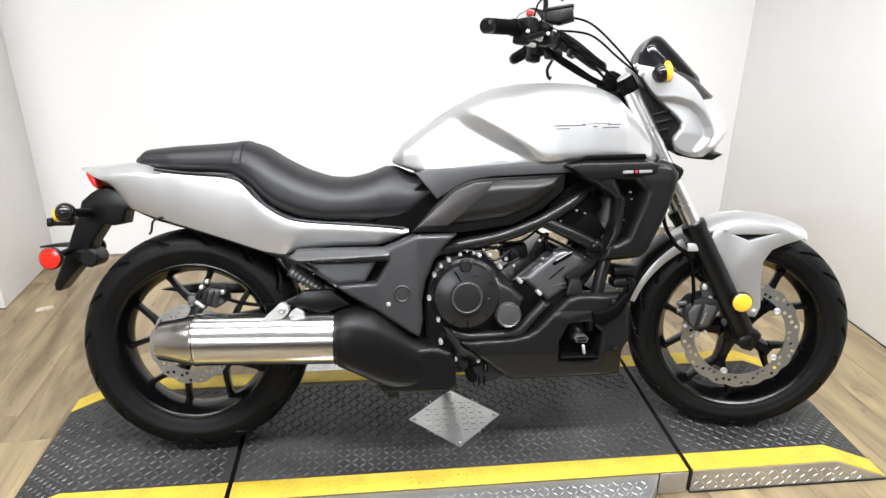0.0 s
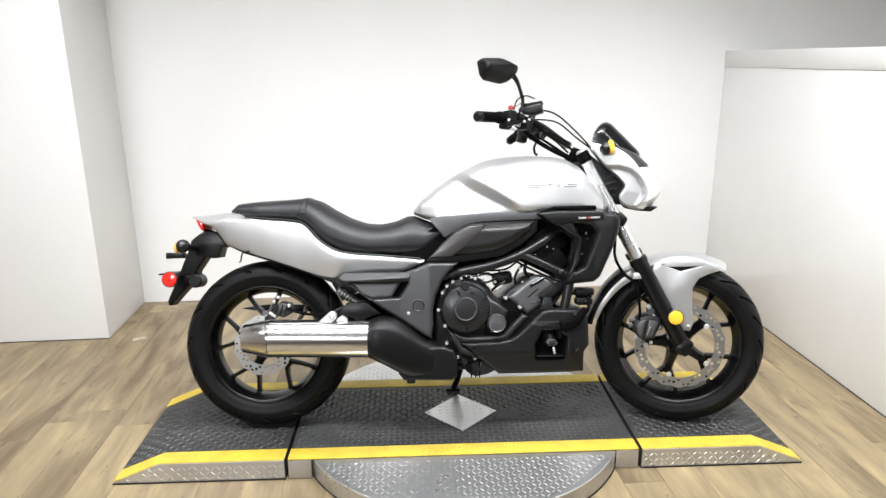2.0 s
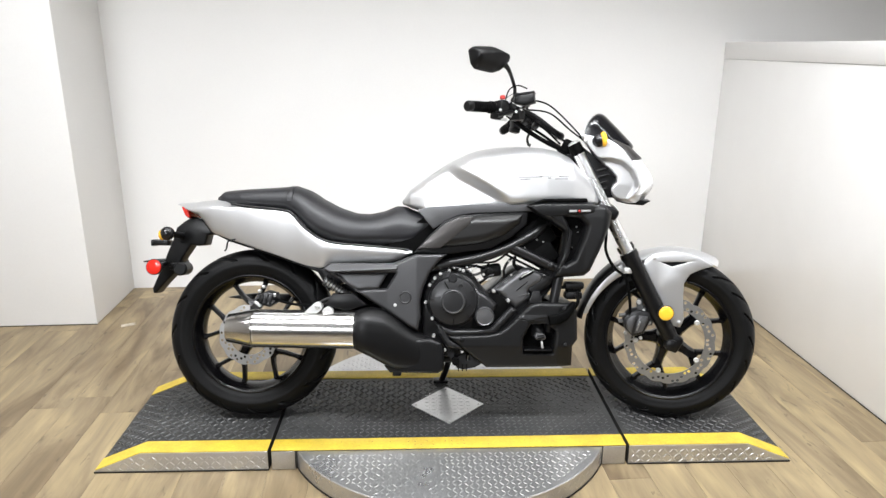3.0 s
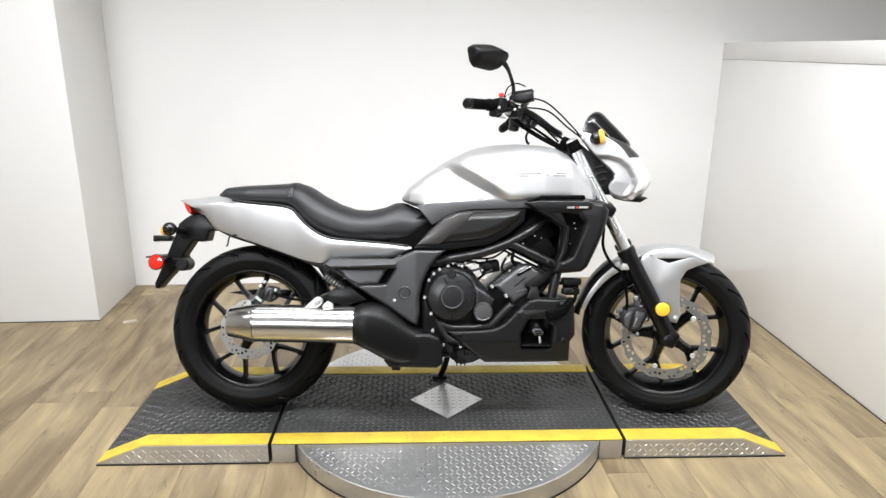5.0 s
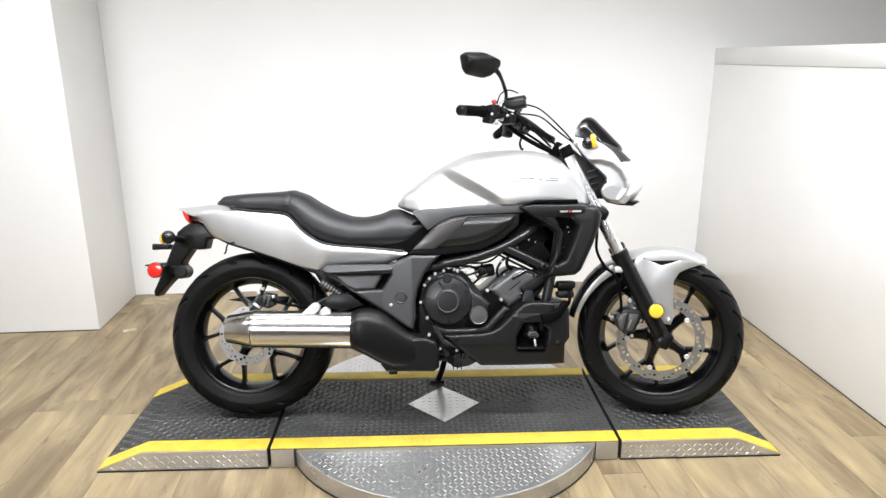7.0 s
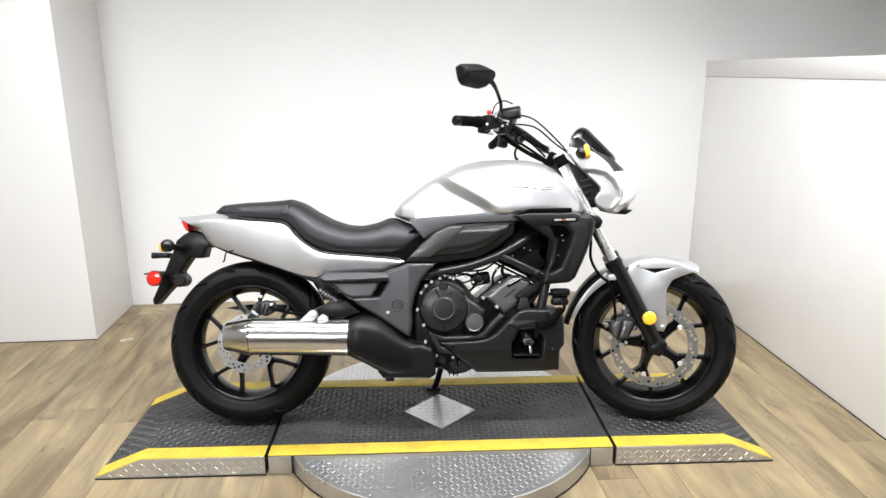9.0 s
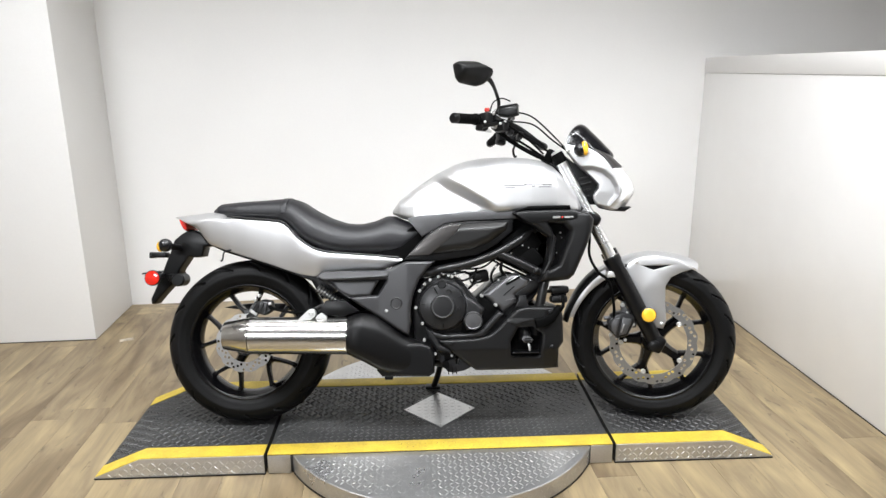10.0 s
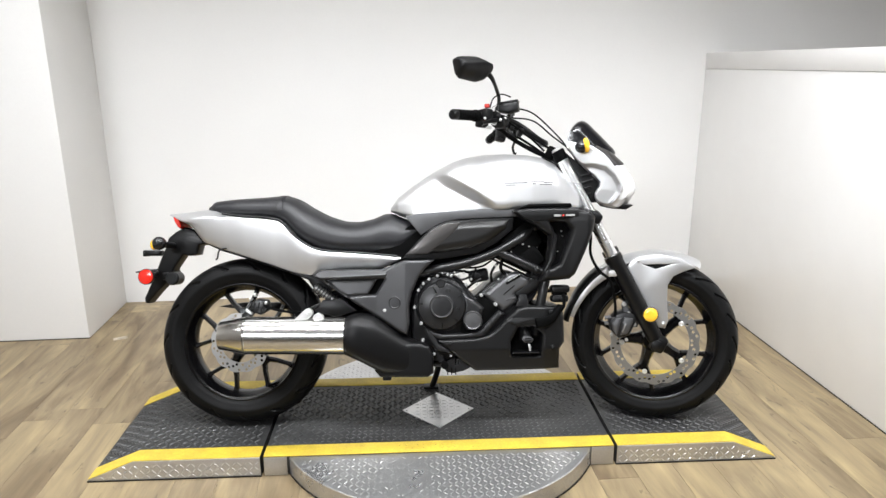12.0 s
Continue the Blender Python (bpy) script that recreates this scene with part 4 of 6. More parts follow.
for y in (-0.098, -0.09, -0.06, -0.03, 0, 0.03, 0.06, 0.09, 0.098):
    t = min(abs(y) / 0.11, 1) ** 2.2
    k = 0.7 if abs(y) > 0.095 else 1.0
    pts = [(q.x, q.y) for q in spline([(0.683, 0.945, 0), (0.715, 0.907, 0), (0.737, 0.872, 0), (0.743, 0.838, 0), (0.722, 0.808, 0), (0.69, 0.82, 0), (0.66, 0.9, 0)], 3, True)]
    rings.append([Vector((0.70 + (x - 0.70) * k - 0.048 * t + 0.004, y, 0.875 + (z - 0.875) * k)) for x, z in pts])
bm = bmesh.new()
skin(bm, rings)
steered("headlight_lens", bm, LENS_GLARE, "headlight lens with its bright glare painted white", cowl)
FOLD = [(0.54, 0.944), (0.6, 0.939), (0.638, 0.926), (0.668, 0.898), (0.687, 0.862), (0.69, 0.832), (0.664, 0.794)]
HOLLOW = FOLD + [(0.65, 0.785), (0.604, 0.794), (0.59, 0.821), (0.612, 0.866), (0.6, 0.888)]


def hollow(x, z):
    """The scooped cowl flank: steep below the fold, running out towards the back."""
    if not inside((x, z), HOLLOW):
        return 0.0
    d = 9.0
    for p, q in zip(FOLD, FOLD[1:]):
        dx, dz = q[0] - p[0], q[1] - p[1]
        t = min(max(((x - p[0]) * dx + (z - p[1]) * dz) / (dx * dx + dz * dz), 0), 1)
        d = min(d, math.hypot(x - p[0] - dx * t, z - p[1] - dz * t))
    f = min(d / 0.016, 1)
    f = f * f * (3 - 2 * f)
    g = min(max((d - 0.016) / 0.085, 0), 1)
    return 0.025 * f * (1 - 0.38 * g)


FLANK = [(0.61 + (x - 0.61) * 0.985, 0.9 + (z - 0.9) * 0.985) for x, z in SIDE]
for sy in (-1, 1):
    bm = cushion(FLANK, -0.118, -0.085, 0.007, 0.006, (), 0.0032, hollow)
    steered("cowl_side", bm if sy < 0 else flip(bm), SILVER, "silver painted cowl flank with a scooped hollow", cowl, 1.4)
bm = panel([(0.62, 0.785), (0.605, 0.802), (0.65, 0.792), (0.69, 0.79), (0.735, 0.785), (0.71, 0.77), (0.66, 0.775)], -0.06, 0.06, 0.003)
steered("chin", bm, BLACK, "black chin trim", cowl)
bm = panel([(0.5, 0.98), (0.548, 0.938), (0.614, 0.872), (0.6, 0.835), (0.606, 0.80), (0.56, 0.8), (0.535, 0.87), (0.475, 0.96)], -0.085, 0.085, 0.004)
inner = steered("inner_cowl", bm, BLACK, "black slatted inner panel", cowl)
bm = bmesh.new()
for k in range(4):
    block(bm, (0.572 - 0.004 * k, -0.088, 0.9 - 0.024 * k), (0.05, 0.006, 0.007), 0.002, (0, -12, 0))
steered("slats", bm, SATIN, "", inner)
SCREEN = [(0.522, 1.012), (0.522, 1.035), (0.526, 1.064), (0.537, 1.088), (0.555, 1.097), (0.575, 1.088), (0.596, 1.066), (0.62, 1.041), (0.648, 1.01), (0.672, 0.982), (0.668, 0.968), (0.62, 0.99), (0.57, 1.004)]
edge = [(q.x, q.y) for q in spline([(x, z, 0) for x, z in SCREEN], 3, True)]
rings = []
for k in range(-10, 11):
    y = 0.098 * math.sin(k / 10 * math.pi / 2)
    t = abs(y) / 0.098
    f = 1 - 0.28 * t ** 3 - (0.25 if abs(k) == 10 else 0)
    rings.append([Vector((0.58 + (x - 0.58) * f - 0.035 * t * t, y, 1.0 + (z - 1.0) * f - 0.004 * t * t)) for x, z in edge])
bm = bmesh.new()
skin(bm, rings)
steered("visor", bm, GLOSS, "gloss black smoked visor", cowl, 1.0)
rings = []
for y in (-0.096, -0.09, -0.075, -0.05, 0, 0.05, 0.075, 0.09, 0.096):
    t = min(abs(y) / 0.1, 1) ** 3
    k = 0.002 if abs(y) > 0.095 else 0.0055
    line = [Vector((bx + (ax - bx) * t, y, bz + (az - bz) * t)) for (ax, az), (bx, bz) in (((0.582, 1.008), (0.602, 1.007)), ((0.63, 0.975), (0.656, 0.975)), ((0.666, 0.93), (0.702, 0.93)))]
    up = Vector((0.72, 0, 0.69))
    rings.append([p + up * k for p in line] + [p - up * 0.006 for p in reversed(line)])
bm = bmesh.new()
skin(bm, rings)
steered("visor_band", bm, FACET, "smoked grey band under the visor", cowl)
bm = box((0.517, 0, 1.032), (0.02, 0.12, 0.05), 0.008, (0, 8, 0), 3)
steered("instrument_pod", bm, BLACK, "black instrument pod", None)
for sy in (-1, 1):
    bm = ellipsoid((0.552, 0.148 * sy, 0.998), (0.023, 0.02, 0.022))
    sig = steered("front_signal", bm, GLOSS, "black turn signal housing")
    bm = ellipsoid((0.568, 0.148 * sy, 1.002), (0.0125, 0.0195, 0.026), (0, -8, 0))
    steered("lens", bm, AMBER, "amber turn signal lens", sig)
    steered("stem", tube([(0.545, 0.1 * sy, 0.995), (0.548, 0.135 * sy, 0.997)], 0.011, 12, 0), BLACK, "", sig)
    steered("cowl_screw", lathe([(0.008, 0.121), (0.008, 0.1265), (0.004, 0.128)], (0.508, 0, 1.0), (0, sy, 0), 12), STEEL, "", cowl)

# fuel tank
TANK = [(-0.158, 0.80, 0.785, 0.06), (-0.13, 0.838, 0.772, 0.105), (-0.074, 0.879, 0.752, 0.138), (0.01, 0.932, 0.752, 0.166), (0.074, 0.962, 0.754, 0.182), (0.116, 0.975, 0.757, 0.189), (0.178, 0.983, 0.76, 0.195), (0.261, 0.984, 0.765, 0.197), (0.344, 0.977, 0.768, 0.191), (0.396, 0.965, 0.77, 0.181), (0.437, 0.944, 0.77, 0.17), (0.48, 0.9, 0.768, 0.152), (0.515, 0.848, 0.766, 0.132), (0.545, 0.8, 0.766, 0.1)]


def knee(q):
    """The wedge-shaped hollow in each tank side: a crease above, running out below."""
    a, b = Vector((0.06, 0.902)), Vector((0.226, 0.79))
    line = b - a
    p = Vector((q.x, q.z)) - a
    s = p.dot(line) / line.length_squared
    below = -p.dot(Vector((-line.y, line.x)).normalized())
    if -0.6 < s < 1.12 and abs(q.y) > 0.05 and below > 0:
        ends = min(max((s + 0.6) / 0.6, 0), 1) * min(max((1.12 - s) / 0.5, 0), 1)
        step = 0.046 - 0.016 * max(s, 0)
        if below < step:
            f = below / step
            depth = f * f * (3 - 2 * f)
        else:
            f = min((below - step) / 0.17, 1)
            depth = 1 - f * f * (3 - 2 * f)
        q.y -= math.copysign(0.04 * ends * ends * (3 - 2 * ends) * depth, q.y)
    return q


tank_bm = body(TANK, 220, 2.4, 8.0, 0.36, 200, knee)
tank_skin = BVHTree.FromBMesh(tank_bm)
tank = bike_part("fuel_tank", tank_bm, SILVER, "silver painted fuel tank with hollowed sides", None, 0.9)
# model emblem as plain strokes
for sy in (-1,):
    for x0, x1, z0, z1, h in ((0.245, 0.325, 0.8605, 0.8605, 0.003), (0.25, 0.285, 0.853, 0.853, 0.0022), (0.318, 0.39, 0.863, 0.863, 0.0022), (0.345, 0.356, 0.854, 0.858, 0.003), (0.385, 0.42, 0.8605, 0.8605, 0.003), (0.37, 0.415, 0.853, 0.853, 0.0025)):
        zm = (z0 + z1) / 2
        on = [tank_skin.ray_cast(Vector((x0 + (x1 - x0) * k / 6, -1, zm)), Vector((0, 1, 0)))[0] for k in range(7)]
        bm = bmesh.new()
        skin(bm, [[p + Vector((0, dy, dz)) for dy, dz in ((0.002, -h / 2), (-0.0006, -h / 2), (-0.0006, h / 2), (0.002, h / 2))] for p in on])
        bike_part("emblem_stroke", bm, LINE, "", tank)
bike_part("filler_cap", lathe([(0.036, 0), (0.036, 0.006), (0.03, 0.009)], (0.2, 0, 0.966), (0, 0, 1), 32), SATIN, "", tank)
# grey trim and airbox panel below the tank
for sy in (-1, 1):
    bm = panel([(-0.1, 0.757), (-0.06, 0.766), (0.014, 0.769), (0.206, 0.777), (0.3, 0.78), (0.51, 0.772), (0.49, 0.75), (0.273, 0.745), (0.091, 0.742), (0.04, 0.735), (-0.004, 0.716), (-0.045, 0.69)], -0.18, -0.14, 0.002)
    bike_part("tank_trim", bm if sy < 0 else flip(bm), BAND, "satin grey trim below the tank")
    bm = panel([(-0.112, 0.608), (-0.058, 0.668), (-0.008, 0.714), (0.04, 0.734), (0.091, 0.738), (0.28, 0.742), (0.275, 0.70), (0.22, 0.655), (0.15, 0.62), (0.02, 0.603)], -0.184, -0.12, 0.004)
    bike_part("airbox_body", bm if sy < 0 else flip(bm), BLACK, "black airbox body")
    bm = cushion([(-0.098, 0.622), (-0.05, 0.668), (-0.002, 0.708), (0.044, 0.727), (0.091, 0.731), (0.262, 0.735), (0.254, 0.706), (0.195, 0.664), (0.13, 0.64), (0.02, 0.627)], -0.186, -0.17, 0.016, 0.03, (), 0.005)
    air = bike_part("airbox_cover", bm if sy < 0 else flip(bm), AIRBOX, "glossy dark grey airbox cover", None, 1.3)
    bm = panel([(-0.098, 0.622), (-0.05, 0.668), (-0.002, 0.708), (0.044, 0.727), (0.093, 0.73), (0.075, 0.70), (0.02, 0.655), (-0.02, 0.624)], -0.2035, -0.19, 0.003, 2)
    bike_part("airbox_facet", bm if sy < 0 else flip(bm), FACET, "satin dark grey facet", air)

# seat
SEAT = [(-0.84, 0.826, 0.80, 0.05), (-0.815, 0.845, 0.792, 0.088), (-0.733, 0.851, 0.782, 0.112), (-0.625, 0.854, 0.775, 0.122), (-0.572, 0.857, 0.767, 0.128), (-0.529, 0.853, 0.735, 0.141), (-0.497, 0.84, 0.693, 0.149), (-0.456, 0.811, 0.664, 0.155), (-0.392, 0.776, 0.641, 0.161), (-0.329, 0.754, 0.632, 0.165), (-0.276, 0.75, 0.633, 0.164), (-0.223, 0.76, 0.628, 0.162), (-0.18, 0.778, 0.624, 0.155), (-0.149, 0.777, 0.623, 0.149), (-0.118, 0.762, 0.632, 0.145), (-0.08, 0.747, 0.668, 0.142), (-0.04, 0.735, 0.708, 0.138), (-0.018, 0.728, 0.722, 0.12)]
seat = bike_part("seat", body(SEAT, 90, 2.5, 3.0, 0.38, 56), VINYL, "black vinyl two-up seat", None, 0.9)
rings = []
for k in range(29):
    a = math.pi * k / 28
    c, s = math.cos(a), math.sin(a)
    y = 0.1315 * math.copysign(abs(c) ** (2 / 2.5), c)
    z = 0.797 + 0.0595 * abs(s) ** (2 / 2.5)
    rings.append([Vector((-0.556 + dx, y * kk, 0.797 + (z - 0.797) * kk)) for dx, kk in ((-0.0115, 0.98), (-0.011, 1.03), (-0.009, 1.042), (0.009, 1.042), (0.011, 1.03), (0.0115, 0.98))])
bm = bmesh.new()
skin(bm, rings)
bike_part("grab_strap", bm, VINYL, "black strap across the seat", seat)

# tail cowl
TAIL = [(-0.995, 0.803, 0.797, 0.035), (-0.94, 0.806, 0.772, 0.082), (-0.893, 0.81, 0.752, 0.104), (-0.845, 0.813, 0.69, 0.118), (-0.80, 0.812, 0.672, 0.127), (-0.767, 0.79, 0.66, 0.132), (-0.69, 0.776, 0.634, 0.142), (-0.59, 0.766, 0.60, 0.151), (-0.56, 0.758, 0.589, 0.153), (-0.53, 0.74, 0.578, 0.156), (-0.49, 0.694, 0.565, 0.161), (-0.44, 0.66, 0.556, 0.167), (-0.40, 0.645, 0.572, 0.17), (-0.30, 0.636, 0.576, 0.172), (-0.2, 0.626, 0.575, 0.172), (-0.155, 0.62, 0.586, 0.17), (-0.118, 0.614, 0.606, 0.166)]
bm = bmesh.new()
rings = []
for i in range(121):
    x = TAIL[0][0] + (TAIL[-1][0] - TAIL[0][0]) * i / 120
    top, low, w = [sum(table(TAIL, min(max(x + d * 0.008, TAIL[0][0]), TAIL[-1][0]), k) for d in (-1, -0.5, 0, 0.5, 1)) / 5 for k in (1, 2, 3)]
    deck = min(max((-0.74 - x) / 0.06, 0), 1)
    brow = min(0.028 * deck, (top - low) * 0.7)          # the shoulder lies below the crown of the rear deck
    sh = top - brow
    r = min(0.006, (sh - low) * 0.3)
    half = [(0.0, top), (0.45, top - brow * 0.06), (0.75, top - brow * 0.3), (0.9, sh + brow * 0.22), (0.965, sh), (0.987, sh - r * 0.35), (1.0, sh - r), (1.004, sh - r * 2.2)]
    fall = sh - r * 2.2 - low
    half += [(1.004 - 0.13 * (k / 6) ** 1.7, sh - r * 2.2 - fall * k / 6) for k in range(1, 6)] + [(0.872, low + 0.0025), (0.85, low)]
    ring = [Vector((x, -w * y, z)) for y, z in half] + [Vector((x, w * y, z)) for y, z in reversed(half[1:])]
    rings.append(ring)
skin(bm, rings)
tail = bike_part("tail_cowl", bm, SILVER, "silver painted tail cowl", None, 0.5)
bm = panel([(-0.974, 0.788), (-0.966, 0.767), (-0.957, 0.752), (-0.948, 0.744), (-0.942, 0.752), (-0.952, 0.79)], -0.062, 0.062, 0.006, 3)
bike_part("tail_light", bm, RED, "red tail light", tail)
for sy in (-1, 1):
    # black tube draws the shadow line between seat and tail cowl
    rail = [(-0.765, 0.135 * sy, 0.79), (-0.69, 0.143 * sy, 0.779), (-0.59, 0.152 * sy, 0.768), (-0.545, 0.155 * sy, 0.754), (-0.5, 0.16 * sy, 0.705), (-0.44, 0.165 * sy, 0.662), (-0.38, 0.168 * sy, 0.645), (-0.25, 0.17 * sy, 0.632), (-0.13, 0.167 * sy, 0.618)]
    bike_part("seat_shadow_line", tube(rail, 0.0042, 8), BLACK, "", tail)

# rear underparts
bm = panel([(-0.85, 0.69), (-0.8, 0.672), (-0.69, 0.634), (-0.55, 0.585), (-0.42, 0.55), (-0.37, 0.50), (-0.42, 0.47), (-0.46, 0.54), (-0.55, 0.575), (-0.66, 0.615), (-0.78, 0.655)], -0.1, 0.1, 0.006)
bike_part("inner_fender", bm, BLACK, "black plastic inner rear fender")
bm = panel([(-0.945, 0.75), (-0.977, 0.732), (-1.003, 0.711), (-1.015, 0.671), (-1.033, 0.629), (-1.045, 0.598), (-1.067, 0.545), (-1.095, 0.482), (-1.092, 0.464), (-1.082, 0.462), (-1.047, 0.503), (-1.003, 0.549), (-0.98, 0.597), (-0.947, 0.645), (-0.92, 0.64), (-0.894, 0.644), (-0.885, 0.68), (-0.86, 0.684), (-0.9, 0.74)], -0.034, 0.034, 0.012, 3)
hold = bike_part("plate_holder", bm, SATIN, "black plastic number plate holder")
bike_part("boss", lathe([(0.026, 0.0), (0.026, 0.06), (0.02, 0.066)], (-0.978, 0, 0.556), (0, -1, 0), 28), BLACK, "", hold)
bike_part("boss_arm", box((-0.995, -0.045, 0.565), (0.05, 0.02, 0.028), 0.006), BLACK, "", hold)
bike_part("plate_lamp", box((-1.068, 0, 0.655), (0.06, 0.05, 0.022), 0.006, (0, 2, 0)), BLACK, "", hold)
bike_part("lamp_end", box((-1.098, 0, 0.655), (0.014, 0.052, 0.025), 0.005, (0, 2, 0)), SATIN, "", hold)
bike_part("plate_bracket", tube([(-1.04, 0.03, 0.585), (-1.1, 0.03, 0.586), (-1.155, 0.03, 0.582)], lambda t: 0.009 - 0.006 * t, 8, 0), SATIN, "", hold)
for sy in (-1, 1):
    bm = tube([(-0.975, 0.05 * sy, 0.68), (-0.985, 0.13 * sy, 0.685)], 0.012, 12, 0)
    sg = bike_part("rear_signal", bm, BLACK, "black turn signal stalk")
    bike_part("signal_body", ellipsoid((-0.988, 0.155 * sy, 0.688), (0.026, 0.024, 0.025)), GLOSS, "", sg)
    bike_part("lens", ellipsoid((-1.007, 0.152 * sy, 0.684), (0.013, 0.019, 0.02)), AMBER, "amber turn signal lens", sg)
    rf = bike_part("side_reflector", lathe([(0.0295, 0.0), (0.0295, 0.01), (0.0265, 0.012)], (-1.045, 0.125 * sy, 0.567), (0, sy, 0), 28), BLACK)
    bike_part("lens", lathe([(0.027, 0.011), (0.0265, 0.0135), (0.022, 0.015)], (-1.045, 0.125 * sy, 0.567), (0, sy, 0), 28), RED, "round red reflector", rf)
    bike_part("arm", tube([(-1.045, 0.035 * sy, 0.575), (-1.045, 0.127 * sy, 0.567)], 0.009, 10, 0), BLACK, "", rf)
bike_part("helmet_hook", tube([(-0.75, -0.11, 0.664), (-0.764, -0.126, 0.662), (-0.779, -0.128, 0.654), (-0.784, -0.128, 0.63), (-0.79, -0.128, 0.622)], 0.003, 8), SATIN)

# side cover and swingarm area
COVER = [(-0.425, 0.556), (-0.401, 0.573), (-0.29, 0.573), (-0.184, 0.571), (-0.106, 0.603), (0.002, 0.602), (-0.03, 0.573), (-0.056, 0.54), (-0.078, 0.486), (-0.088, 0.437), (-0.086, 0.388), (-0.094, 0.343), (-0.119, 0.353), (-0.206, 0.412), (-0.265, 0.448), (-0.343, 0.504)]
POCKET = [(-0.378, 0.541), (-0.333, 0.497), (-0.304, 0.482), (-0.205, 0.486), (-0.172, 0.539)]
for sy in (-1, 1):
    bm = cushion(COVER, -0.197, -0.15, 0.008, 0.007, (POCKET,), 0.0052, lambda x, z: -0.012 * max(min((x + 0.2) / 0.1, 1), 0))
    sc = bike_part("side_cover", bm if sy < 0 else flip(bm), GREY, "dark grey painted side cover", None, 0.9)
    # black backing paints the shade deep in the pocket
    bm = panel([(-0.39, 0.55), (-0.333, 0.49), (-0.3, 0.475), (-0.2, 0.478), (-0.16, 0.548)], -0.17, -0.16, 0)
    bike_part("pocket", bm if sy < 0 else flip(bm), SOFT_OR_SHADE, "near-black sheet painting the pocket's deep shade", sc)
    bm = cushion([(-0.376, 0.54), (-0.334, 0.4985), (-0.304, 0.4835), (-0.232, 0.4865), (-0.2, 0.54)], -0.196, -0.165, 0.003, 0.003, (), 0.006, lambda x, z: 0.1 * (z - 0.487))
    bike_part("pocket_plate", bm if sy < 0 else flip(bm), GREY, "", sc)
    bm = cushion([(-0.421, 0.556), (-0.4, 0.5755), (-0.29, 0.5755), (-0.184, 0.5735), (-0.158, 0.5835), (-0.166, 0.551), (-0.29, 0.5475), (-0.398, 0.546)], -0.212, -0.18, 0.005, 0.004, (), 0.004, lambda x, z: 0.75 * (z - 0.552))
    bike_part("cover_lip", bm if sy < 0 else flip(bm), GREY, "rounded upper lip", sc, 1.2)
    bm = lathe([(0.022, 0.205), (0.022, 0.2155), (0.0195, 0.218), (0.0165, 0.215), (0.004, 0.2155)], (-0.137, 0, 0.457), (0, sy, 0), 28)
    bike_part("pivot_cap", bm, GREY, "", sc)
    bm = lathe([(0.0075, 0.19), (0.0075, 0.207), (0.004, 0.21)], (-0.172, 0, 0.43), (0, sy, 0), 12)
    bike_part("bolt", bm, BOLT, "", sc)
    arm = [(-0.12, 0.11 * sy, 0.42), (-0.3, 0.12 * sy, 0.385), (-0.55, 0.125 * sy, 0.335), (-0.73, 0.12 * sy, 0.312)]
    bike_part("swingarm_leg", tube(arm, lambda t: 0.036 - 0.008 * t, 14), SATIN, "black swingarm leg")
bike_part("swingarm_bridge", box((-0.33, 0, 0.39), (0.09, 0.22, 0.05), 0.012, (0, -8, 0)), SATIN)
bm = panel([(-0.848, 0.436), (-0.8, 0.444), (-0.746, 0.449), (-0.6, 0.446), (-0.45, 0.44), (-0.45, 0.42), (-0.617, 0.417), (-0.768, 0.423)], 0.085, 0.12, 0.003)
# added black filler, paints the dark gap between shock and side cover
bike_part("shock_gap_filler", panel([(-0.385, 0.492), (-0.343, 0.504), (-0.19, 0.41), (-0.3, 0.385), (-0.42, 0.4), (-0.425, 0.43), (-0.37, 0.45)], -0.1, -0.09, 0.003), SOFT_OR_SHADE, "added black sheet that darkens the gap by the shock")
bike_part("chain_guard", bm, BLACK, "black plastic chain guard")
shock = bike_part("shock_reservoir", tube([(-0.43, -0.13, 0.515), (-0.345, -0.13, 0.455)], 0.014, 16, 0), DISC, "grey shock absorber body")
for k in range(9):
    p = Vector((-0.428, -0.13, 0.5135)).lerp(Vector((-0.352, -0.13, 0.46)), k / 8)
    bike_part("coil", lathe([(0.014, -0.0028), (0.0185, -0.0018), (0.0185, 0.0018), (0.014, 0.0028)], p, (0.818, 0, -0.575), 18), ENGGREY, "", shock)
bm = box((-0.335, -0.135, 0.447), (0.034, 0.03, 0.05), 0.007, (0, 30, 0))
bike_part("shock_mount", bm, ENGINE, "", shock)
bike_part("bolt", lathe([(0.009, 0), (0.009, 0.006), (0.005, 0.009)], (-0.335, -0.15, 0.447), (0, -1, 0), 12), STEEL, "", shock)
head = [(-0.438 + 0.0165 * math.cos(radians(t)), 0.427 + 0.0165 * math.sin(radians(t))) for t in range(-60, 131, 19)]
peg = bike_part("passenger_peg", panel(head + [(-0.478, 0.413), (-0.486, 0.403), (-0.44, 0.404)], -0.226, -0.2, 0.0015, 1), ALLOY, "bare alloy folded passenger peg")
bike_part("bolt", lathe([(0.0085, 0), (0.0085, 0.003), (0.0055, 0.0045), (0.004, 0.0015)], (-0.438, -0.2255, 0.427), (0, -1, 0), 18), STEEL, "", peg)
bike_part("peg_bar", panel([(-0.425, 0.407), (-0.42, 0.418), (-0.405, 0.428), (-0.388, 0.418), (-0.383, 0.405)], -0.216, -0.196, 0.0015, 1), ALLOY, "", peg)
bike_part("peg_tab", panel([(-0.455, 0.394), (-0.447, 0.402), (-0.43, 0.402), (-0.425, 0.394)], -0.222, -0.212, 0.002), ALLOY, "", peg)
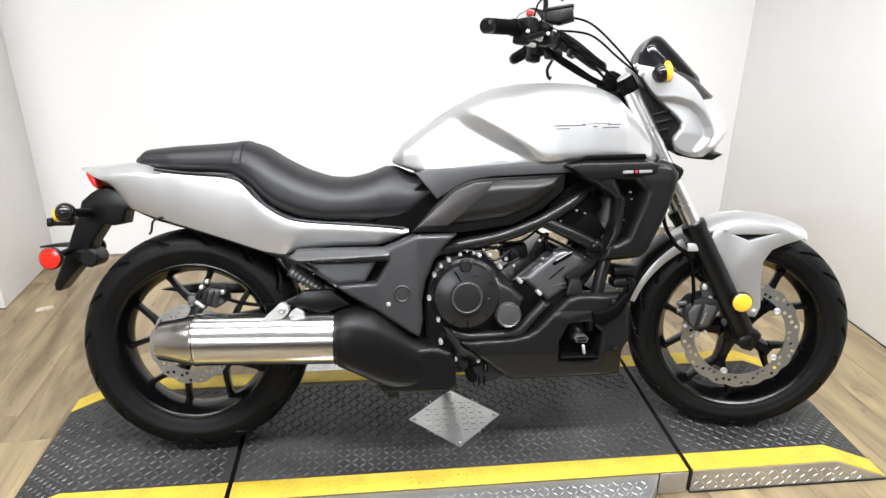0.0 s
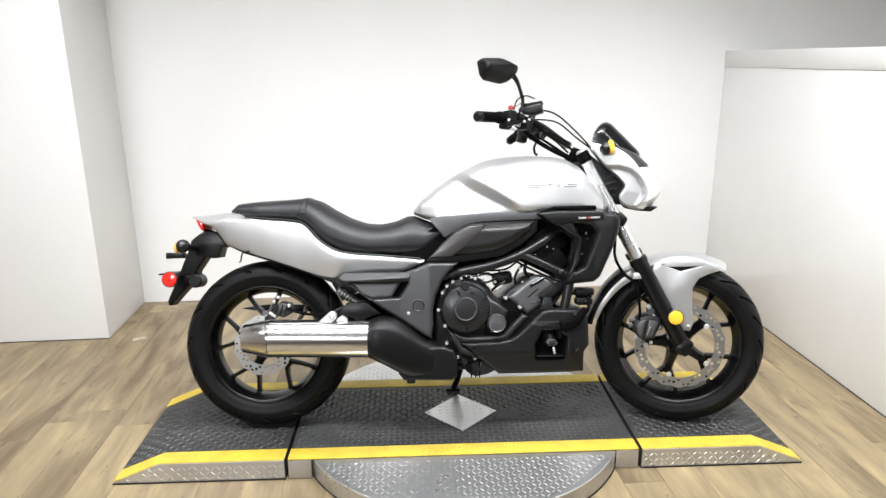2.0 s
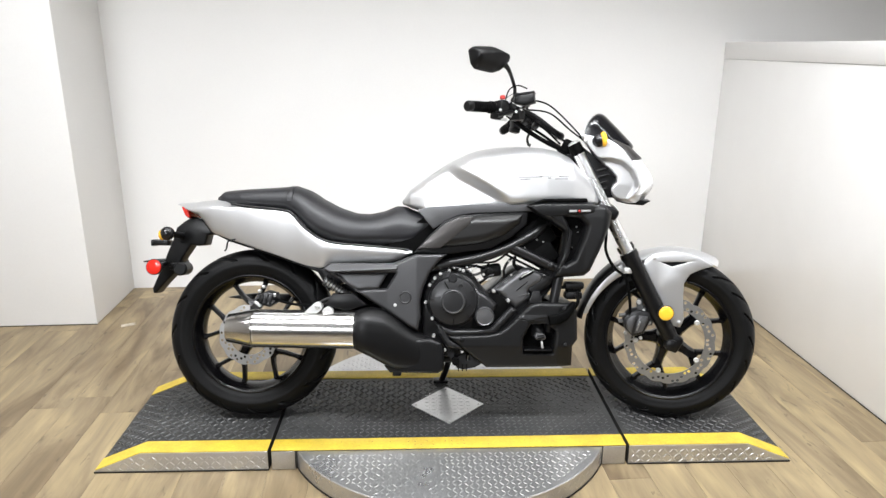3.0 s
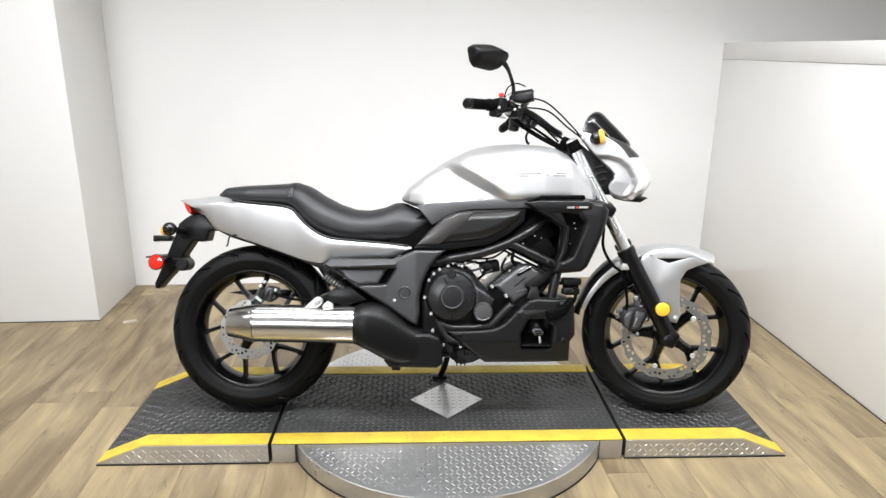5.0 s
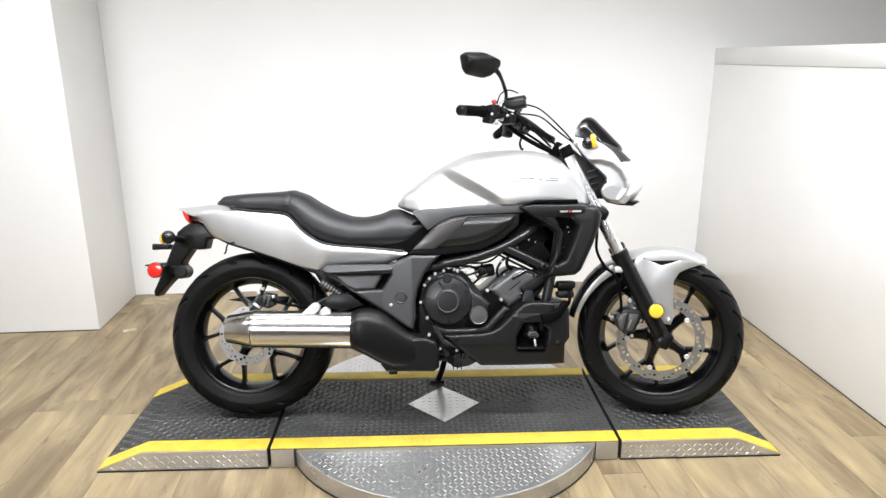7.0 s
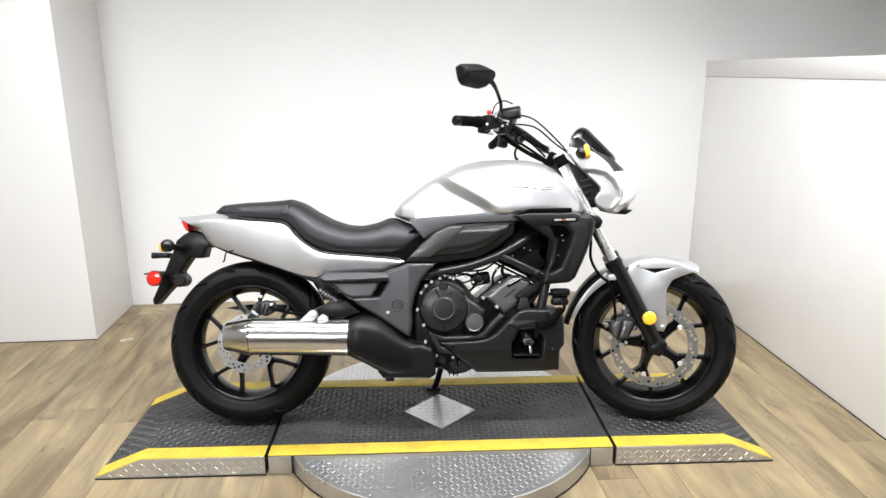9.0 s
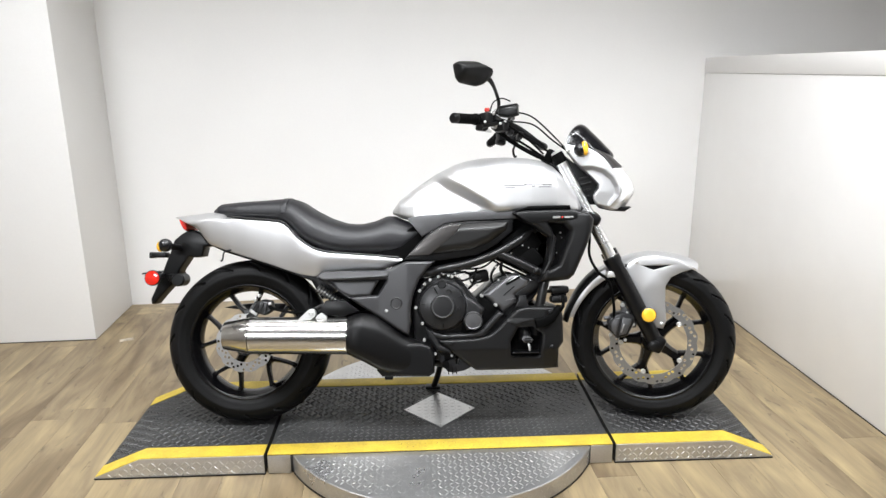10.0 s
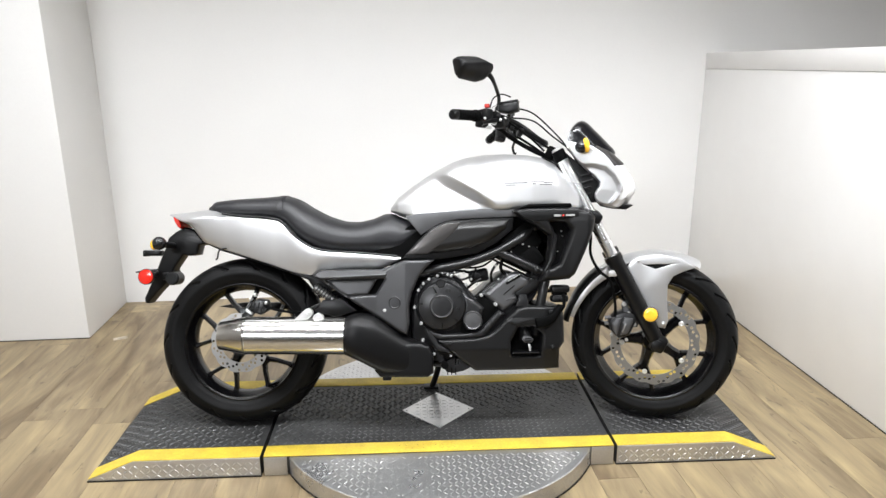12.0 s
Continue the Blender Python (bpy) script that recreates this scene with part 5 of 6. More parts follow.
bike_part("stay", tube([(-0.43, -0.2, 0.44), (-0.4, -0.19, 0.452), (-0.37, -0.18, 0.458)], 0.008, 10), SATIN, "", peg)
bike_part("peg_bracket", panel([(-0.42, 0.43), (-0.39, 0.47), (-0.32, 0.47), (-0.27, 0.43), (-0.34, 0.41)], -0.2, -0.18, 0.004), SATIN, "", peg)
rc = bike_part("rear_caliper", panel([(-0.672, 0.43), (-0.664, 0.462), (-0.64, 0.474), (-0.61, 0.466), (-0.604, 0.432), (-0.63, 0.416)], -0.125, -0.06, 0.008, 3), ENGINE, "dark grey rear brake caliper")
for k in range(3):
    bike_part("rib", box((-0.655 + 0.017 * k, -0.126, 0.446), (0.006, 0.008, 0.036), 0.002, (0, 18, 0)), SATIN, "", rc)
bike_part("caliper_slide", box((-0.672, -0.118, 0.428), (0.03, 0.012, 0.011), 0.003, (0, 35, 0)), STEEL, "", rc)
bike_part("caliper_arm", panel([(-0.735, 0.315), (-0.74, 0.34), (-0.7, 0.42), (-0.665, 0.445), (-0.645, 0.43), (-0.685, 0.395), (-0.71, 0.33)], -0.104, -0.096, 0.003), SATIN, "", rc)
for x, z in ((-0.665, 0.475), (-0.65, 0.49), (-0.61, 0.46)):
    bike_part("bolt", lathe([(0.006, 0.11), (0.006, 0.128), (0.003, 0.13)], (x, 0, z), (0, -1, 0), 10), STEEL, "", rc)
bike_part("rear_brake_hose", tube([(-0.62, -0.12, 0.45), (-0.57, -0.135, 0.435), (-0.5, -0.14, 0.425), (-0.4, -0.14, 0.43)], 0.005, 8), SOFT_OR_SHADE)

# exhaust
d = Vector((-0.433, 0, 0.008)).normalized()
MA = Vector((-0.302, -0.19, 0.343))
muf = bike_part("muffler", lathe([(0.04, 0), (0.0665, 0.002), (0.0665, 0.353), (0.0675, 0.354), (0.0675, 0.361), (0.0665, 0.362), (0.0655, 0.368), (0.0505, 0.452), (0.0485, 0.454), (0.0465, 0.452), (0.044, 0.416)], MA, d, 64), CHROME, "polished chrome muffler")
bike_part("seam", lathe([(0.0674, 0.3565), (0.0679, 0.357), (0.0679, 0.3588), (0.0674, 0.3593)], MA, d, 64), SATIN, "", muf)
bike_part("outlet", lathe([(0.044, 0.421), (0.018, 0.426), (0.018, 0.446), (0.014, 0.446), (0.014, 0.406)], MA, d, 32), GLOSS, "", muf)
SHELL = [(-0.302, 0.412, 0.276, 0.066), (-0.287, 0.419, 0.268, 0.07), (-0.258, 0.423, 0.254, 0.071), (-0.21, 0.413, 0.226, 0.069), (-0.17, 0.388, 0.208, 0.064), (-0.124, 0.352, 0.203, 0.057), (-0.085, 0.329, 0.202, 0.052), (-0.057, 0.316, 0.201, 0.048), (-0.03, 0.304, 0.201, 0.044), (-0.012, 0.296, 0.203, 0.038), (-0.004, 0.28, 0.214, 0.028)]
cover = bike_part("muffler_cover", body(SHELL, 40, 2.4, 3.4, 0.52, 40, lambda q: q + Vector((0, -0.192 + 0.03 * min(max((q.x + 0.27) / 0.22, 0), 1), 0))), BLACK, "matt black exhaust heat cover", None, 0.9)
bm = cushion([(-0.208, 0.222), (-0.165, 0.264), (-0.118, 0.312), (-0.05, 0.313), (-0.018, 0.3), (-0.004, 0.262), (-0.004, 0.21), (-0.024, 0.197), (-0.188, 0.199)], -0.212, -0.15, 0.007, 0.008, (), 0.006)
bike_part("cover_flange", bm, BLACK, "", cover)
bike_part("clamp_ring", lathe([(0.066, -0.006), (0.0685, -0.004), (0.0685, 0.008), (0.066, 0.01)], MA, d, 48), BLACK, "", cover)
bike_part("drain_foot", box((-0.165, -0.2, 0.197), (0.03, 0.03, 0.02), 0.004), BLACK, "", cover)

# frame
for sy in (-1, 1):
    y = 0.165 * sy
    fr = bike_part("frame_rail", tube([(-0.06, y * 0.97, 0.555), (0.03, y, 0.572), (0.11, y, 0.586), (0.187, y, 0.61), (0.24, y, 0.633), (0.32, y * 0.93, 0.68), (0.42, y * 0.6, 0.76)], 0.0165, 16), FRAME, "satin black steel frame rail")
    bike_part("frame_brace", tube([(0.225, y, 0.624), (0.305, y, 0.586), (0.385, y * 0.95, 0.545)], 0.0155, 16), FRAME, "", fr)
    bike_part("down_tube", tube([(0.43, y * 0.8, 0.66), (0.395, y * 0.9, 0.53), (0.372, y * 0.9, 0.42), (0.36, y * 0.8, 0.33)], 0.017, 16), FRAME, "", fr)
    bike_part("bolt", lathe([(0.012, 0.168), (0.012, 0.186), (0.006, 0.189)], (0.36, 0, 0.557), (0, sy, 0), 6), SATIN, "", fr)

# added near-black fillers that paint the dark gaps between rails and at the pivot
bike_part("frame_gap_filler", panel([(-0.21, 0.63), (-0.16, 0.585), (-0.05, 0.55), (0.03, 0.567), (0.11, 0.582), (0.19, 0.606), (0.25, 0.635), (0.33, 0.69), (0.33, 0.76), (-0.04, 0.755), (-0.13, 0.7)], -0.14, 0.14, 0.006), SOFT_OR_SHADE)
bike_part("pivot_gap_filler", panel([(-0.15, 0.6), (-0.03, 0.56), (-0.06, 0.5), (-0.075, 0.43), (-0.07, 0.36), (-0.06, 0.26), (-0.12, 0.27), (-0.17, 0.4), (-0.2, 0.48)], -0.15, 0.15, 0.005), SOFT_OR_SHADE, "added black sheet that darkens the gap at the swingarm pivot")

# radiator shrouds
SHROUD = [(0.273, 0.763), (0.32, 0.770), (0.482, 0.768), (0.538, 0.756), (0.557, 0.734), (0.551, 0.692), (0.52, 0.61), (0.490, 0.54), (0.471, 0.524), (0.42, 0.52), (0.366, 0.517), (0.376, 0.545), (0.395, 0.589), (0.401, 0.675), (0.348, 0.714), (0.310, 0.734)]
DUCT = [(0.402, 0.722), (0.453, 0.717), (0.472, 0.693), (0.455, 0.635), (0.433, 0.578), (0.405, 0.563), (0.412, 0.6), (0.42, 0.675), (0.413, 0.7)]
for sy in (-1, 1):
    bm = cushion(SHROUD, -0.2, -0.16, 0.016, 0.014, (DUCT,), 0.0065, lambda x, z: 0.1 * max(0.72 - z, 0) - 0.012 * max(min((0.5 - abs(x - 0.53)) - 0.44, 0.06), 0) / 0.06)
    sh = bike_part("radiator_shroud", bm if sy < 0 else flip(bm), SHROUD_GREY, "matt black radiator shroud", None, 1.0)
    # black sheet paints the dark inside of the duct opening
    bm = panel([(0.375, 0.735), (0.47, 0.725), (0.485, 0.69), (0.44, 0.565), (0.395, 0.55), (0.41, 0.66)], -0.17, -0.16, 0)
    bike_part("shroud_shade", bm if sy < 0 else flip(bm), SOFT_OR_SHADE, "", sh)
    bm = panel([(0.352, 0.726), (0.398, 0.716), (0.428, 0.672), (0.42, 0.6), (0.4, 0.56), (0.375, 0.54), (0.398, 0.59), (0.405, 0.68)], -0.2, -0.17, 0.006)
    bike_part("shroud_fin", bm if sy < 0 else flip(bm), SHROUD_GREY, "", sh)
    bm = panel([(0.279, 0.76), (0.322, 0.7665), (0.48, 0.7645), (0.528, 0.754), (0.512, 0.733), (0.43, 0.7335), (0.352, 0.7235), (0.313, 0.7365)], -0.2215, -0.2, 0.004, 2)
    bike_part("shroud_wing", bm if sy < 0 else flip(bm), SHROUD_GREY, "", sh)
    # near-black strip paints the dark gap under the tank
    bm = panel([(0.275, 0.765), (0.33, 0.774), (0.48, 0.772), (0.476, 0.785), (0.33, 0.786)], -0.2, -0.17, 0.004)
    bike_part("shroud_gap_shade", bm if sy < 0 else flip(bm), SOFT_OR_SHADE, "", sh)
    for k, (x0, x1, m) in enumerate(((0.412, 0.438, WHITE), (0.443, 0.448, REDINK), (0.452, 0.484, WHITE))):
        bm = box(((x0 + x1) / 2, -0.2224, 0.742), (x1 - x0, 0.003, 0.007), 0.0006)
        bike_part("badge_bar", bm if sy < 0 else flip(bm), m, "", sh)
bike_part("radiator", box((0.455, 0, 0.62), (0.035, 0.26, 0.2), 0.006, (0, 12, 0)), SATIN, "black radiator")

# engine
CASE = [(-0.075, 0.30), (-0.088, 0.40), (-0.075, 0.48), (-0.05, 0.53), (0.0, 0.545), (0.05, 0.55), (0.095, 0.53), (0.14, 0.47), (0.19, 0.46), (0.26, 0.385), (0.21, 0.33), (0.12, 0.28), (0.03, 0.24), (-0.03, 0.25)]
eng = bike_part("engine_case", panel(CASE, -0.165, 0.165, 0.012, 2), SATIN, "black engine case")
CL = Vector((0.026, 0, 0.441))
bike_part("clutch_cover", lathe([(0.0945, 0.15), (0.0945, 0.17), (0.086, 0.176), (0.0845, 0.19), (0.08, 0.2), (0.062, 0.2065), (0.0425, 0.2095), (0.041, 0.216), (0.038, 0.219), (0.0352, 0.2165), (0.004, 0.216)], CL, (0, -1, 0), 64), ENGINE, "round black clutch cover", eng)
# lighter grey ring paints the highlight on the cap's bevel
bike_part("cap_highlight", lathe([(0.041, 0.2145), (0.0395, 0.219), (0.0375, 0.2205), (0.0352, 0.2175)], CL, (0, -1, 0), 56), ENGGREY, "", eng)
for k in range(5):
    a = radians(100 + 72 * k)
    p = CL + Vector((math.cos(a) * 0.0665, 0, math.sin(a) * 0.0665))
    bike_part("cover_facet", box((p.x, -0.2035, p.z), (0.026, 0.004, 0.003), 0.001, (0, -math.degrees(a), 0)), SATIN, "", eng)
bike_part("clutch_cap", lathe([(0.034, 0.217), (0.0335, 0.2185), (0.02, 0.2195), (0.002, 0.2195)], CL, (0, -1, 0), 48), ENGINE, "grey round cap", eng)
bike_part("cover_rib", box((0.004, -0.2055, 0.4935), (0.004, 0.008, 0.034), 0.0015, (0, -29, 0)), SOFT_OR_SHADE, "", eng)
bike_part("cover_rib", box((0.028, -0.203, 0.372), (0.003, 0.008, 0.02), 0.001), SOFT_OR_SHADE, "", eng)
for x, z, r in ((0.049, 0.492, 0.007), (0.08, 0.43, 0.007), (0.024, 0.52, 0.014)):
    bike_part("boss", lathe([(r + 0.002, 0.185), (r + 0.0015, 0.206), (r - 0.001, 0.209), (r - 0.002, 0.206), (0.002, 0.206)], (x, 0, z), (0, -1, 0), 16), ENGINE, "", eng)
bm = cushion([(0.098, 0.486), (0.112, 0.478), (0.147, 0.457), (0.175, 0.43), (0.17, 0.409), (0.16, 0.395), (0.138, 0.356), (0.112, 0.352), (0.1, 0.38)], -0.178, -0.15, 0.012, 0.016, (), 0.006)
bike_part("stator_cover", bm, ENGINE, "", eng, 1.1)
bike_part("water_pump", lathe([(0.034, 0.17), (0.033, 0.196), (0.029, 0.202), (0.026, 0.2), (0.004, 0.2015)], (0.134, 0, 0.388), (0, -1, 0), 36), ENGGREY, "", eng)
# black sheet paints the shadow between stator cover and cylinder
bm = panel([(0.16, 0.475), (0.2, 0.45), (0.222, 0.425), (0.168, 0.355), (0.128, 0.336), (0.09, 0.345), (0.1, 0.4)], -0.172, -0.15, 0.002)
bike_part("case_shadow", bm, SOFT_OR_SHADE, "", eng)
bm = cushion([(-0.02, 0.36), (0.03, 0.343), (0.105, 0.343), (0.156, 0.353), (0.224, 0.42), (0.246, 0.408), (0.17, 0.325), (0.087, 0.32), (0.02, 0.318), (-0.008, 0.328)], -0.176, -0.14, 0.01, 0.01, (), 0.005)
bike_part("crankcase_lip", bm, ENGINE, "", eng, 1.1)
bm = cushion([(-0.038, 0.37), (-0.024, 0.33), (0.004, 0.283), (0.06, 0.268), (0.056, 0.288), (0.018, 0.306), (-0.006, 0.348)], -0.178, -0.12, 0.008, 0.008, (), 0.005)
bike_part("case_guard", bm, ENGINE, "", eng, 1.1)
bm = panel([(0.145, 0.468), (0.235, 0.54), (0.27, 0.555), (0.385, 0.50), (0.355, 0.455), (0.31, 0.42), (0.25, 0.385), (0.205, 0.43)], -0.135, 0.15, 0.012, 2)
bike_part("cylinder_block", bm, ENGINE, "dark grey inclined cylinder block", eng)
bm = cushion([(0.17, 0.475), (0.215, 0.51), (0.262, 0.545), (0.289, 0.553), (0.34, 0.531), (0.331, 0.502), (0.286, 0.474), (0.292, 0.445), (0.243, 0.412), (0.212, 0.44)], -0.156, -0.13, 0.012, 0.016, (), 0.006)
bike_part("cylinder_cover", bm, ENGGREY, "dark grey ribbed cylinder cover", eng, 1.1)
bike_part("intake_duct", tube([(0.29, -0.125, 0.475), (0.335, -0.125, 0.505), (0.38, -0.115, 0.535)], 0.036, 20), ENGINE, "", eng)
# black bars draw the shade in the cover's grooves
for x, z, l, a, w, m in ((0.277, 0.525, 0.055, -29, 0.009, SOFT_OR_SHADE), (0.282, 0.532, 0.05, -29, 0.003, STEEL), (0.263, 0.489, 0.05, -39, 0.003, SOFT_OR_SHADE), (0.27, 0.458, 0.038, -13, 0.004, ENGGREY)):
    bike_part("cover_slot", box((x, -0.1685, z), (l, 0.004, w), 0.001, (0, a, 0)), m, "", eng)
bike_part("throttle_body", box((0.16, -0.1, 0.54), (0.07, 0.07, 0.045), 0.01, (0, -10, 0)), SATIN, "", eng)
bm = bmesh.new()
block(bm, (0.31, -0.08, 0.66), (0.12, 0.16, 0.1), 0.012, (0, -35, 0))
block(bm, (0.34, -0.1, 0.6), (0.08, 0.12, 0.08), 0.01, (0, -35, 0))
block(bm, (0.2, -0.05, 0.69), (0.18, 0.2, 0.05), 0.012, (0, -18, 0))
bike_part("intake_box", bm, SOFT_OR_SHADE, "", eng)
bm = bmesh.new()
for k in range(5):
    sweep(bm, [(0.345 + 0.011 * k, -0.13, 0.60 - 0.008 * k), (0.352 + 0.011 * k, -0.145, 0.56 - 0.01 * k), (0.34 + 0.011 * k, -0.14, 0.52 - 0.01 * k)], 0.006, 8)
bike_part("ribbed_hose", bm, SATIN, "", eng)
for pts, r in (([(0.27, -0.15, 0.64), (0.29, -0.165, 0.66), (0.31, -0.15, 0.7)], 0.006), ([(0.24, -0.15, 0.59), (0.235, -0.165, 0.565), (0.25, -0.16, 0.545)], 0.006), ([(0.11, -0.15, 0.57), (0.17, -0.17, 0.575), (0.22, -0.165, 0.61)], 0.0035), ([(0.03, -0.15, 0.555), (0.09, -0.165, 0.56), (0.14, -0.15, 0.55)], 0.005), ([(0.3, -0.14, 0.64), (0.33, -0.15, 0.63), (0.35, -0.14, 0.66)], 0.005), ([(0.205, -0.155, 0.6), (0.27, -0.17, 0.565), (0.355, -0.172, 0.525)], 0.004)):
    bike_part("hose", tube(pts, r, 8), SOFT_OR_SHADE, "", eng)
for x, y, z, r in ((0.3, -0.165, 0.668, 0.007), (0.312, -0.165, 0.648, 0.005), (0.272, -0.162, 0.622, 0.004), (0.335, -0.16, 0.64, 0.004), (0.446, -0.172, 0.69, 0.005), (0.45, -0.172, 0.672, 0.003), (0.432, -0.172, 0.62, 0.003)):
    bike_part("clip", lathe([(r * 0.7, 0), (r * 0.7, 0.006), (r * 0.35, 0.009)], (x, y, z), (0, -1, 0), 10), STEEL, "", eng)
for x, z, r, m in ((0.012, 0.545, 0.006, STEEL), (0.03, 0.553, 0.004, BOLT), (0.048, 0.548, 0.005, BOLT), (0.072, 0.556, 0.004, STEEL), (0.088, 0.542, 0.006, BOLT), (0.104, 0.552, 0.004, BOLT), (0.13, 0.53, 0.005, STEEL), (0.15, 0.512, 0.004, BOLT), (0.216, 0.575, 0.004, BOLT), (0.225, 0.528, 0.004, BOLT)):
    bike_part("clip", lathe([(r, 0), (r, 0.005), (r * 0.5, 0.008)], (x, -0.172, z), (0, -1, 0.15), 10), m, "", eng)
for pts, r in (([(-0.02, -0.15, 0.54), (0.02, -0.175, 0.556), (0.06, -0.172, 0.552), (0.11, -0.16, 0.562)], 0.0035), ([(0.07, -0.16, 0.535), (0.1, -0.178, 0.53), (0.135, -0.165, 0.545), (0.15, -0.14, 0.57)], 0.004), ([(0.205, -0.15, 0.52), (0.2, -0.168, 0.545), (0.212, -0.168, 0.57), (0.228, -0.15, 0.585)], 0.005), ([(0.12, -0.15, 0.5), (0.14, -0.172, 0.518), (0.165, -0.165, 0.53)], 0.0045)):
    bike_part("hose", tube(pts, r, 8), SATIN, "", eng)
bike_part("connector", lathe([(0.006, 0), (0.015, 0.002), (0.015, 0.012), (0.012, 0.014), (0.012, 0.026), (0.006, 0.028)], (0.145, -0.145, 0.54), (0.3, -1, 0), 16), SATIN, "", eng)
SC = [(-0.055, 0.497), (-0.069, 0.437), (-0.046, 0.381), (-0.04, 0.321), (-0.002, 0.27), (0.058, 0.264), (0.113, 0.512), (0.165, 0.474), (0.214, 0.441), (-0.038, 0.52), (-0.018, 0.535), (0.06, 0.545)]
for x, z in SC:
    bike_part("bolt", lathe([(0.0057, 0.15), (0.0057, 0.195 if z > 0.3 else 0.175), (0.0038, 0.199 if z > 0.3 else 0.179)], (x, 0, z), (0, -1, 0), 12), BOLT, "", eng)
bike_part("cover_bolt", lathe([(0.008, 0.17), (0.008, 0.208), (0.005, 0.211)], (-0.016, 0, 0.222), (0, -1, 0), 14), STEEL, "", cover)
LOWER = [(0.0, 0.288), (0.052, 0.288), (0.13, 0.223), (0.103, 0.209), (0.064, 0.201), (0.042, 0.206), (0.013, 0.244)]
SLOTS = [[(x - 0.007, z - 0.015), (x - 0.006, z + 0.013), (x + 0.006, z + 0.012), (x + 0.007, z - 0.016)] for x, z in ((0.025, 0.252), (0.078, 0.246))]
sump_plate = bike_part("sump_plate", panel(LOWER, -0.166, -0.14, 0.003, 2, SLOTS), ENGINE, "", eng)
for x, z in ((0.025, 0.244), (0.079, 0.239)):
    bike_part("stud", tube([(x, -0.15, z - 0.012), (x + 0.001, -0.156, z + 0.01)], 0.0022, 8, 0), STEEL, "", sump_plate)
for k in range(3):
    bike_part("sump_fin", box((0.046 + 0.014 * k, -0.15, 0.209), (0.003, 0.05, 0.024), 0.001), SOFT_OR_SHADE, "", eng)
bike_part("sump", box((0.05, 0, 0.235), (0.12, 0.24, 0.04), 0.01), SATIN, "", eng)

# belly pan
BELLY = [(0.012, 0.32), (0.07, 0.323), (0.145, 0.325), (0.18, 0.332), (0.206, 0.346), (0.252, 0.392), (0.291, 0.426), (0.32, 0.432), (0.435, 0.430), (0.452, 0.405), (0.454, 0.306), (0.436, 0.283), (0.438, 0.212), (0.29, 0.209), (0.143, 0.208), (0.09, 0.25)]
CAVITY = [(0.268, 0.262), (0.266, 0.31), (0.292, 0.36), (0.345, 0.362), (0.377, 0.335), (0.368, 0.26)]
belly = bike_part("belly_pan", cushion(BELLY, -0.188, -0.12, 0.007, 0.007, (CAVITY,), 0.0065, lambda x, z: 0.38 * max(0.285 - z, 0) + 0.3 * max(x - 0.385, 0)), SHROUD_GREY, "matt black belly pan", None, 0.9)
bike_part("belly_pan_far", flip(cushion(BELLY, -0.165, -0.12, 0.032, 0.05, (), 0.014)), BLACK, "", belly)
bike_part("belly_front", panel([(0.37, 0.43), (0.44, 0.43), (0.452, 0.4), (0.452, 0.306), (0.434, 0.283), (0.436, 0.212), (0.37, 0.21)], -0.13, 0.13, 0.008), BLACK, "", belly)
# black sheet paints the shade at the back of the opening
bike_part("cavity_shade", panel([(0.255, 0.25), (0.255, 0.38), (0.39, 0.375), (0.385, 0.25)], -0.135, -0.128, 0), SOFT_OR_SHADE, "", belly)
bike_part("belly_facet", cushion([(0.24, 0.378), (0.262, 0.398), (0.296, 0.428), (0.322, 0.431), (0.372, 0.429), (0.364, 0.38), (0.317, 0.374), (0.286, 0.366)], -0.19, -0.16, 0.009, 0.009, (), 0.005, lambda x, z: 0.3 * (z - 0.38)), SHROUD_GREY, "", belly, 0.9)
bike_part("belly_tab", panel([(0.286, 0.43), (0.299, 0.472), (0.324, 0.472), (0.332, 0.43)], -0.176, -0.16, 0.004), ENGINE, "", belly)
bike_part("can_tray", box((0.318, -0.165, 0.272), (0.095, 0.06, 0.006), 0.002), SATIN, "", belly)
bm = panel([(0.347, 0.392), (0.38, 0.396), (0.405, 0.408), (0.43, 0.438), (0.444, 0.436), (0.436, 0.406), (0.416, 0.377), (0.385, 0.36), (0.354, 0.357)], -0.207, -0.185, 0.008, 3)
bike_part("scoop", bm, SOFT_OR_SHADE, "black rubber duct", belly)
can = bike_part("drain_canister", cushion([(0.298, 0.352), (0.312, 0.364), (0.33, 0.358), (0.344, 0.335), (0.342, 0.305), (0.32, 0.298), (0.3, 0.31)], -0.15, -0.13, 0.03, 0.024, (), 0.005), ENGINE, "dark canister in the belly pan opening")
bike_part("band", panel([(0.305, 0.318), (0.312, 0.33), (0.336, 0.328), (0.345, 0.316), (0.34, 0.306), (0.312, 0.306)], -0.186, -0.17, 0.004, 2), ENGGREY, "", can)
for k in range(2):
    bike_part("slot", box((0.326, -0.187, 0.321 - 0.008 * k), (0.022, 0.003, 0.0035), 0.001, (0, -4, 0)), SOFT_OR_SHADE, "", can)
bike_part("drain_tap", box((0.331, -0.186, 0.29), (0.008, 0.008, 0.026), 0.003, (0, -8, 0)), ALLOY, "", can)
for x, z in ((0.056, 0.308), (0.405, 0.412), (0.41, 0.29)):
    bike_part("rivet", lathe([(0.008, 0.19), (0.008, 0.198), (0.004, 0.2)], (x, 0, z), (0, -1, 0), 12), BLACK, "", belly)
bike_part("pan_hose", tube([(0.43, -0.17, 0.4), (0.452, -0.175, 0.43), (0.455, -0.16, 0.47)], 0.006, 8), SOFT_OR_SHADE)
